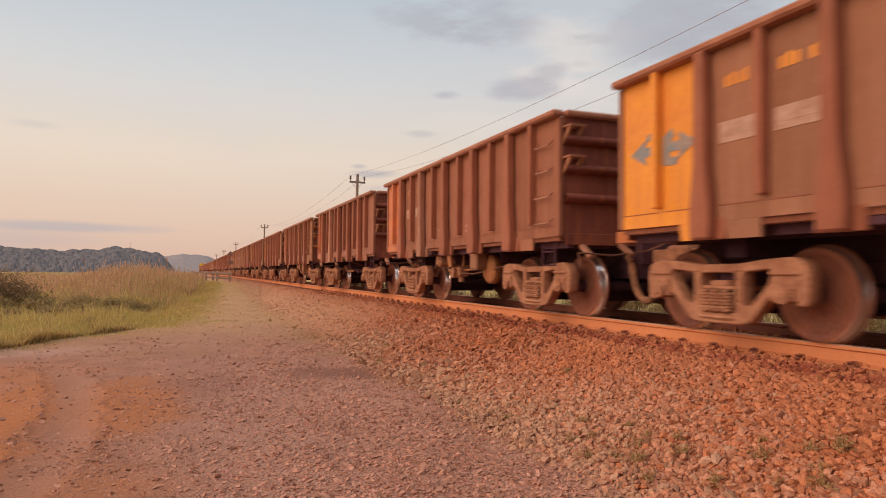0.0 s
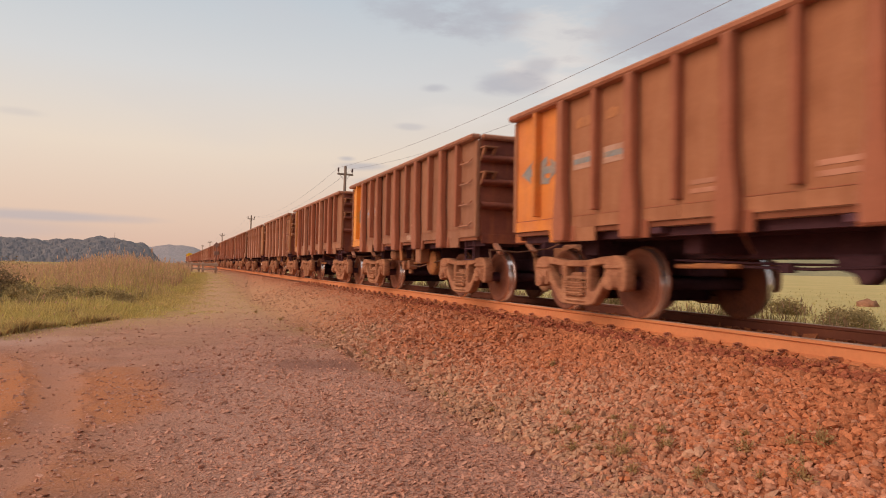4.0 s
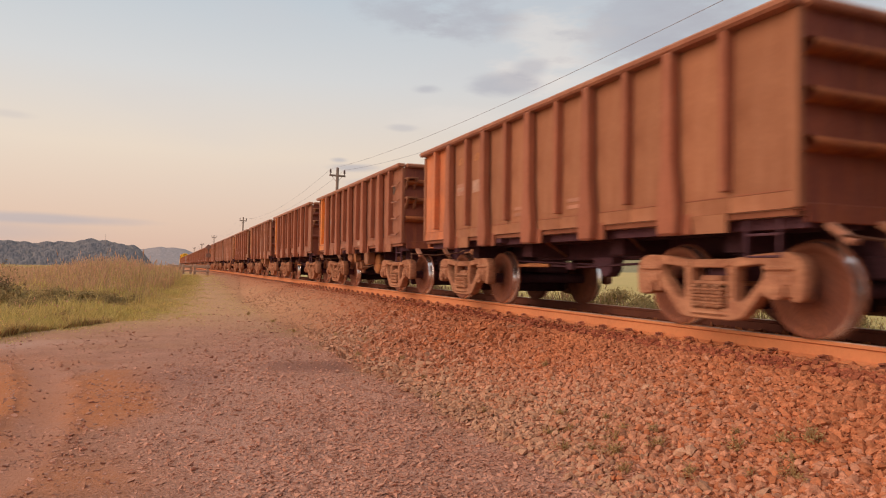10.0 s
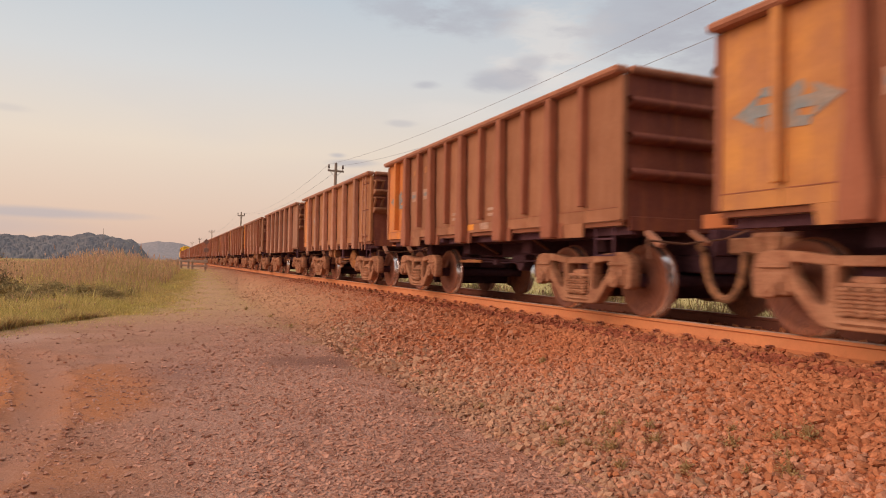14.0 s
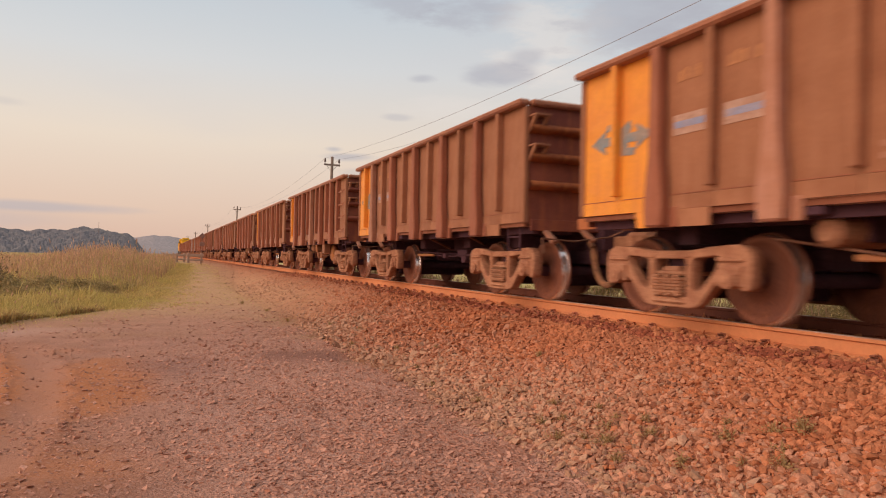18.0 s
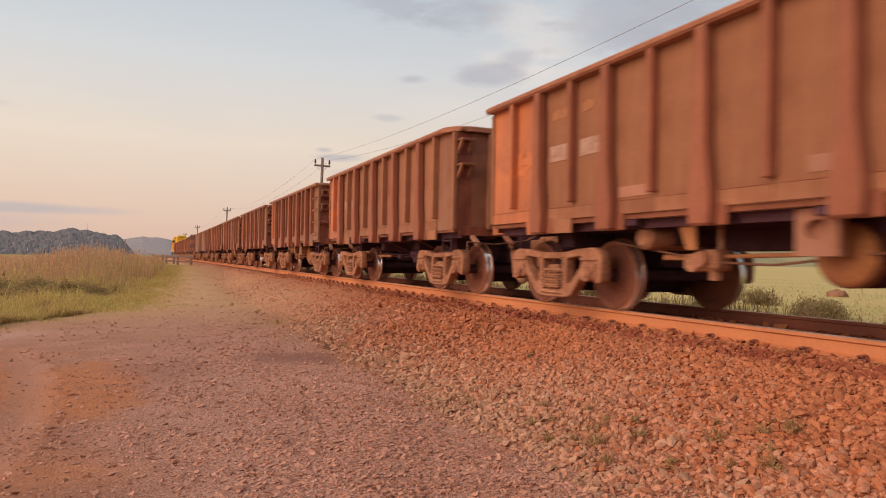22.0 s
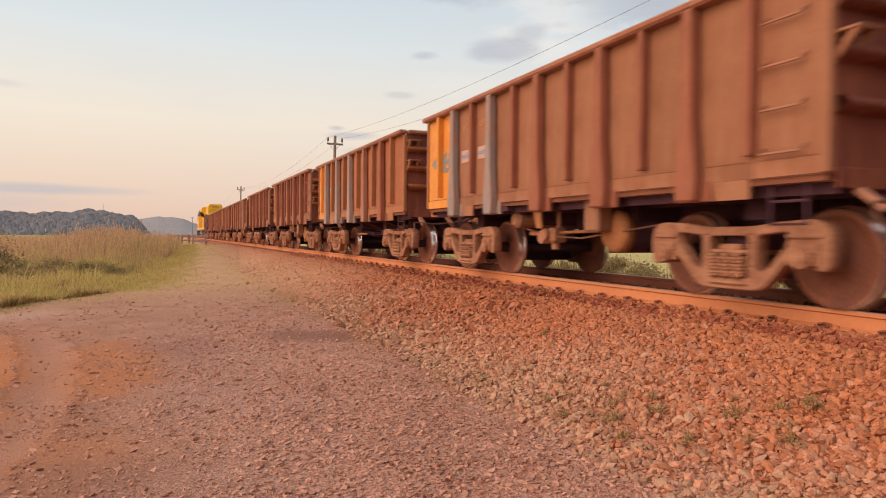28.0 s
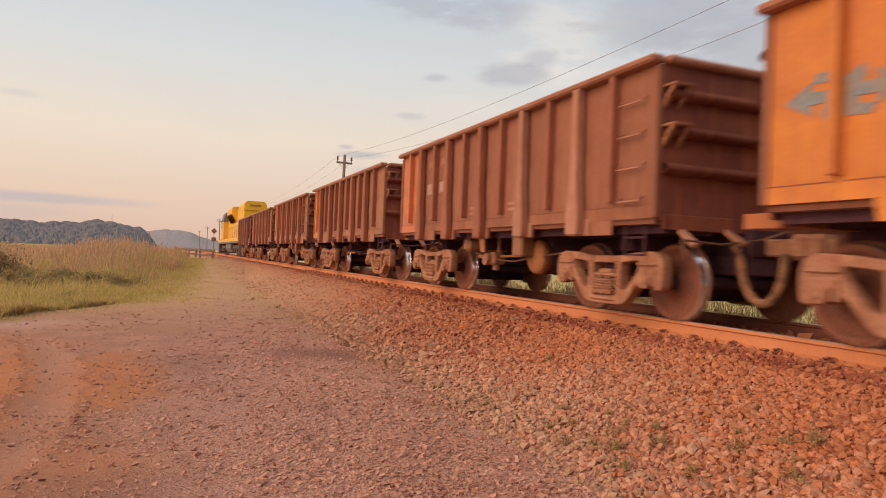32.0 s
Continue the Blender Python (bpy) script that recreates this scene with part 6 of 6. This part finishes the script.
    blades("field_grass", x, y, hgt, 0.008 + 0.0008 * (x + y) / 2, rs.uniform(0.1, 0.6, len(x)), [M["grass_field"], M["seed"]], rs.uniform(size=len(x)) < 0.05, 4,
           "dull green grass of the open field")


meadow()


def leaf_cloud(n, spread, leaf, rs, flat=0.8):
    """Leaf quads round several lobes."""
    lobes = rs.normal(0, 0.5, (7, 3)) * spread * 0.55
    lobes[:, 2] = np.abs(lobes[:, 2]) + spread * 0.28
    c = lobes[rs.randint(7, size=n)] + rs.normal(0, 0.22, (n, 3)) * spread
    c[:, 2] = np.abs(c[:, 2]) * flat
    a_, b_ = rs.normal(size=(n, 3)), rs.normal(size=(n, 3))
    a_ /= np.linalg.norm(a_, axis=1)[:, None]
    b_ -= (a_ * b_).sum(1)[:, None] * a_
    b_ /= np.linalg.norm(b_, axis=1)[:, None]
    s = leaf * rs.lognormal(0, 0.3, n)[:, None]
    return np.stack([c - a_ * s, c - b_ * s * 0.45, c + a_ * s, c + b_ * s * 0.45], 1).reshape(-1, 3)


def bushes():
    rs = np.random.RandomState(4)
    shapes = []
    for k in range(4):
        V = leaf_cloud(1500, 1.0, 0.06, rs, 0.7) if k < 3 else leaf_cloud(6500, 1.0, 0.022, rs, 0.75)
        i = np.arange(len(V) // 4) * 4
        b = new("bush")
        lv = soup("foliage", V.tolist(), np.stack([i, i + 1, i + 2, i + 3], -1).tolist(), [M["shrub"] if k < 3 else M["dry_shrub"]])
        lv.parent = b
        bm = bmesh.new()
        for j in range(6):
            t = j * 1.05 + k
            tube(bm, (0, 0, -0.1), (0.45 * math.cos(t), 0.45 * math.sin(t), 0.55), 0.022, 5, 0.008)
        part("stem", bm, M["pole"], b)
        shapes.append(b)
    spots = [(-3.0, 25.5, 0.55), (-2.0, 26.6, 0.42), (-4.3, 24.6, 0.5), (-2.4, 25.8, 0.46), (-3.7, 25.0, 0.5), (-1.5, 27.1, 0.36), (-5.2, 24.4, 0.45), (-2.6, 20.8, 0.3), (-3.2, 20.4, 0.28), (-6.7, 27.6, 2.1), (-6.4, 26.0, 0.6), (-5.4, 27.0, 0.42), (-1.1, 28.0, 0.26), (-6.4, 28.5, 0.55), (-3.3, 28.5, 0.42), (-8.2, 31, 0.7), (-2.6, 21.8, 0.28), (-4.6, 22.6, 0.35), (-11.5, 36, 0.9), (-1.9, 30.5, 0.4), (-4.9, 30.5, 0.5),
             (-4.9, 23.2, 0.62), (-4.0, 23.8, 0.66), (-3.2, 24.4, 0.62), (-2.4, 25.2, 0.55), (-5.8, 24.0, 0.7), (-3.7, 26.2, 0.85), (-2.7, 26.8, 0.75), (-4.8, 26.6, 0.9), (-6.2, 26.6, 0.95), (-1.8, 27.4, 0.6), (-7.4, 24.6, 0.7),
             (-5.5, 28.8, 0.9), (-3.6, 29.0, 0.8), (-2.2, 29.4, 0.6), (-7.6, 27.8, 0.9), (-1.2, 28.6, 0.4), (-1.5, 25.8, 0.36), (-8.8, 27.0, 0.9), (-9.4, 30.0, 1.0),
             (19.0, 14.6, 1.05), (20.1, 14.9, 0.8), (17.9, 14.2, 0.5), (10.4, 7.4, 0.30), (27.3, 26.3, 1.15), (11.6, 9.6, 0.30), (15.0, 17.0, 0.4), (15.5, 19.5, 1.0), (13.8, 17.0, 0.8), (10.3, 5.6, 0.35), (18.5, 14.0, 0.8), (20, 27, 1.2), (25, 22, 1.1)]
    placed = []
    tall = next(i for i, q in enumerate(spots) if q[2] > 2)
    for n, (x, y, s) in enumerate(spots):
        m = pose(x, y, float(height(x, y)) - 0.03, 0, 0, rnd.uniform(0, 360))
        b = shapes[3] if n == tall else shapes[n % 3]
        b.scale = (s, s, s * 0.85)
        if n < 3 or n == tall:
            b.matrix_basis = m @ Matrix.Diagonal((s, s, s * 0.85, 1))
            o = b
        else:
            o = copy_thing(b, m)
        placed.append((o, s))
        tagged(o, "tall brownish dry bush in the meadow" if n == tall else "dull green leafy bush in the meadow" if x < 5 else "dull green leafy bush beyond the track", "bush", "bushes")
    for o, s in placed:
        o.scale = (s, s, s * 0.85)


bushes()


def weeds():
    """Small dusty weeds in the ballast."""
    rs = np.random.RandomState(8)
    protos = []
    for k in range(3):
        bm = bmesh.new()
        root = bm.verts.new((0, 0, 0))
        for j in range(34):
            a_, l, t = rs.uniform(0, 6.28), rs.uniform(0.05, 0.17), rs.uniform(0.1, 1.35)
            d = Vector((math.cos(a_) * math.sin(t), math.sin(a_) * math.sin(t), math.cos(t)))
            side = d.cross(Vector((0, 0, 1))).normalized() * rs.uniform(0.003, 0.006)
            p = d * l * 0.5
            bm.faces.new((root, bm.verts.new(p + side), bm.verts.new(d * l + Vector((0, 0, -0.02))), bm.verts.new(p - side)))
            for q in range(3):
                b_ = d * l * rs.uniform(0.4, 0.95)
                o_ = Vector(rs.normal(size=3)).normalized() * rs.uniform(0.015, 0.035)
                w_ = o_.cross(d).normalized() * 0.006
                v0 = bm.verts.new(b_)
                bm.faces.new((v0, bm.verts.new(b_ + o_ * 0.5 + w_), bm.verts.new(b_ + o_), bm.verts.new(b_ + o_ * 0.5 - w_)))
                bm.faces.new((root, bm.verts.new(b_ * 0.5 + side * 0.2), v0))
        protos.append(link("weed", bm, M["weed"]))
    spots = [(4.05, 6.75, 1.1), (4.0, 3.25, 1.5), (3.9, 3.4, 1.2), (3.2, 4.3, 1.4), (3.35, 4.5, 1.2), (3.0, 4.7, 1.0), (3.45, 4.1, 1.2), (3.7, 3.6, 1.2), (3.1, 5.1, 1.0), (2.95, 10.8, 1.1),
             (3.3, 9.6, 0.9), (3.6, 3.05, 1.3), (3.3, 3.6, 1.2), (3.05, 4.0, 1.0), (2.9, 7.2, 0.8), (3.2, 13.5, 1.2), (2.7, 15.5, 1.3), (2.6, 18, 1.4), (2.3, 21, 1.5), (3.4, 12.0, 1.0), (3.5, 4.6, 0.9), (3.55, 4.9, 0.8), (3.25, 5.0, 0.9), (3.4, 5.4, 0.9), (3.15, 4.55, 0.8), (3.6, 4.35, 0.9), (3.75, 3.2, 0.9), (3.5, 3.3, 0.8), (3.85, 3.75, 0.8), (3.0, 6.2, 0.8), (3.1, 8.2, 0.8), (3.6, 8.8, 0.7)]
    for n, (x, y, s) in enumerate(spots):
        m = pose(x, y, float(height(x, y)) + 0.005, 0, 0, rnd.uniform(0, 360))
        o = protos[n % 3]
        if n >= 3:
            o = copy_thing(protos[n % 3], m)
        else:
            o.matrix_basis = m
        o.scale = (s * 0.8, s * 0.8, s * 0.7)
        tagged(o, "small dusty green weed growing in the ballast", "weed", "weeds in the ballast")


weeds()


def mound(x, y, size):
    """A small weathered earth mound with a lumpy outline."""
    bm = bmesh.new()
    bmesh.ops.create_icosphere(bm, subdivisions=3, radius=1.0)
    for v in bm.verts:
        k = 1 + 0.35 * noise.noise(v.co * 2.1)
        v.co = (v.co.x * k, v.co.y * k, v.co.z * k * (0.75 if v.co.z > 0 else 0.2))
    bmesh.ops.scale(bm, vec=(size, size, size), verts=bm.verts)
    ob = link("earth_mound", bm, M["earth"], smooth_faces=True)
    ob.location = (x, y, float(height(x, y)) + 0.02)
    tagged(ob, "small brown earth mound in the grassy field", "mound")


mound(37.5, 27.5, 0.55)


# ---- distance ----
def ridge(name, mats, label, a0, a1, dist, prof, trees, size, seed, leaf):
    """A wooded ridge seen along the horizon between two bearings (degrees right of the track)."""
    rs = np.random.RandomState(seed)
    n = 90 if trees else 160
    ang = np.radians(np.linspace(a0, a1, n))
    crest = np.interp(np.degrees(ang), [p[0] for p in prof], [p[1] for p in prof]) * dist
    base = crest.copy()
    crest = crest + rs.normal(0, 0.0004 * dist, n) * (1 if trees else 0) + (0 if trees else np.convolve(rs.normal(0, 1, n), [0.2, 0.3, 0.3, 0.2], "same") * 0.0007 * dist)
    V, F = [], []
    for j, (dd, hh) in enumerate(((-0.22, -0.02), (-0.10, 0.45), (0.0, 1.0), (0.12, 0.8), (0.3, -0.05))):
        r = dist * (1 + dd)
        V += [(r * math.sin(t), r * math.cos(t), (c if j == 2 else b_) * hh) for t, c, b_ in zip(ang, crest, base)]
    for j in range(4):
        for i in range(n - 1):
            F.append((j * n + i, j * n + i + 1, (j + 1) * n + i + 1, (j + 1) * n + i))
    hill = soup(name, V, F, [mats[0]], smooth_faces=True)
    tagged(hill, label, "hill", kind="structure")
    if trees:
        # rounded crowns, billow beside billow
        na, nr = 720, 48
        ta, ur = np.radians(np.linspace(a0, a1, na)), np.linspace(0, 1, nr)
        T, U = np.meshgrid(ta, ur)
        cr = np.interp(np.degrees(T), [p[0] for p in prof], [p[1] for p in prof]) * dist
        R = dist * (0.78 + 0.22 * U)
        Z = cr * U ** 0.8 - 1.2
        X, Y = R * np.sin(T), R * np.cos(T)
        bump = np.zeros_like(Z)
        for k in range(trees):
            t, u = radians(rs.uniform(a0, a1)), rs.uniform(0, 1) ** 0.7
            cx, cy = dist * (0.78 + 0.22 * u) * math.sin(t), dist * (0.78 + 0.22 * u) * math.cos(t)
            s = size * (rs.lognormal(0, 0.3) if k % 3 == 0 else rs.uniform(0.25, 0.6))
            if k % 11 == 0:
                u = rs.uniform(0.90, 1.0)
                cx, cy = dist * (0.78 + 0.22 * u) * math.sin(t), dist * (0.78 + 0.22 * u) * math.cos(t)
                s = size * (rs.uniform(1.5, 3.2) if k % 77 == 0 else rs.uniform(0.6, 1.1))
            d2 = ((X - cx) ** 2 + ((Y - cy) * 0.8) ** 2) / (s * s)
            bump = np.maximum(bump, np.sqrt(np.maximum(1 - d2, 0)) * (0.5 * s + (1.0 if s < 0.6 * size else 0.4) * rs.uniform(0.7, 1.2)))
        Z = Z + bump * smooth(0, 0.1, U) - 4 * (1 - smooth(0, 0.06, U)) + rs.normal(0, 0.085, Z.shape)
        V = np.stack([X, Y, Z], -1).reshape(-1, 3)
        i = (np.arange(nr - 1)[:, None] * na + np.arange(na - 1)[None]).ravel()
        F = np.stack([i, i + 1, i + na + 1, i + na], -1)
        tagged(soup("far_woods", V.tolist(), F.tolist(), [mats[1]], smooth_faces=True), "dark woodland on the low hill, greyed for haze", "trees", kind="stuff")


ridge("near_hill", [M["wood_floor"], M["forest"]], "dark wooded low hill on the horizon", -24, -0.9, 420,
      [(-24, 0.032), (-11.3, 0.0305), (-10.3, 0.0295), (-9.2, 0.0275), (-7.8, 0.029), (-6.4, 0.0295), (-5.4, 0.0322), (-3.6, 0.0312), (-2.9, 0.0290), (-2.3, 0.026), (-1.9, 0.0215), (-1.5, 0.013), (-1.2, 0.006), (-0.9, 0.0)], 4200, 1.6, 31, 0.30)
ridge("far_hill", [M["far_hill"], M["far_hill"]], "wooded hill far off, coloured pale for haze", -6, 14, 1100,
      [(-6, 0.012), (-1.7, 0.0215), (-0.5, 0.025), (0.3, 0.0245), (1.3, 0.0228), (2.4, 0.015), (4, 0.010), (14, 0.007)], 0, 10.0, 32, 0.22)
ridge("right_hill", [M["far_rise"], M["forest"]], "dull olive rise beyond the field", 14, 75, 900,
      [(14, 0.012), (30, 0.022), (50, 0.026), (75, 0.022)], 0, 9.0, 33, 0.2)


# ---- motion ----
# place of the first wagon's leading top corner along the track
TRAIN = [(0.0, 6.95), (9.0, -80.9), (13.0, -120.0), (19.0, -178.9), (23.0, -218.2), (26.0, -247.6), (32.0, -306.5)]


def motions():
    times = np.array([t for t, _ in TRAIN])
    place = np.array([s for _, s in TRAIN])

    def head(t):
        return float(np.interp(t, times, place))
    for k, w in zip(range(-1, 36), WAGONS):
        off = k * PITCH - BODY / 2
        walk(w, [(t, pose(CENTRE, s + off, RAIL_Z)) for t, s in TRAIN])
        # wheels roll while the wagon is near enough for it to be seen
        fr = [f for f in range(0, 961, 2) if -12 < head(f / 30) + off < 48]
        for o in w.children:
            if o.name.split(".")[0] == "axle":
                p = o.location.copy()
                rows = []
                for f in fr:
                    ang = -(head(f / 30) + off) / WHEEL_R
                    rows.append((f / 30, Matrix.Translation(p) @ Matrix.Rotation(ang, 4, "X")))
                if rows:
                    if rows[0][0] > 0:
                        rows.insert(0, (0.0, rows[0][1]))
                    if rows[-1][0] < 32:
                        rows.append((32.0, rows[-1][1]))
                else:
                    rows = [(0.0, Matrix.Translation(p)), (32.0, Matrix.Translation(p))]
                walk(o, rows)
    walk(LOCO, [(t, pose(CENTRE, s + 35 * PITCH + 0.75, RAIL_Z)) for t, s in TRAIN])


WAGONS = make_train()
LOCO = make_loco()
motions()
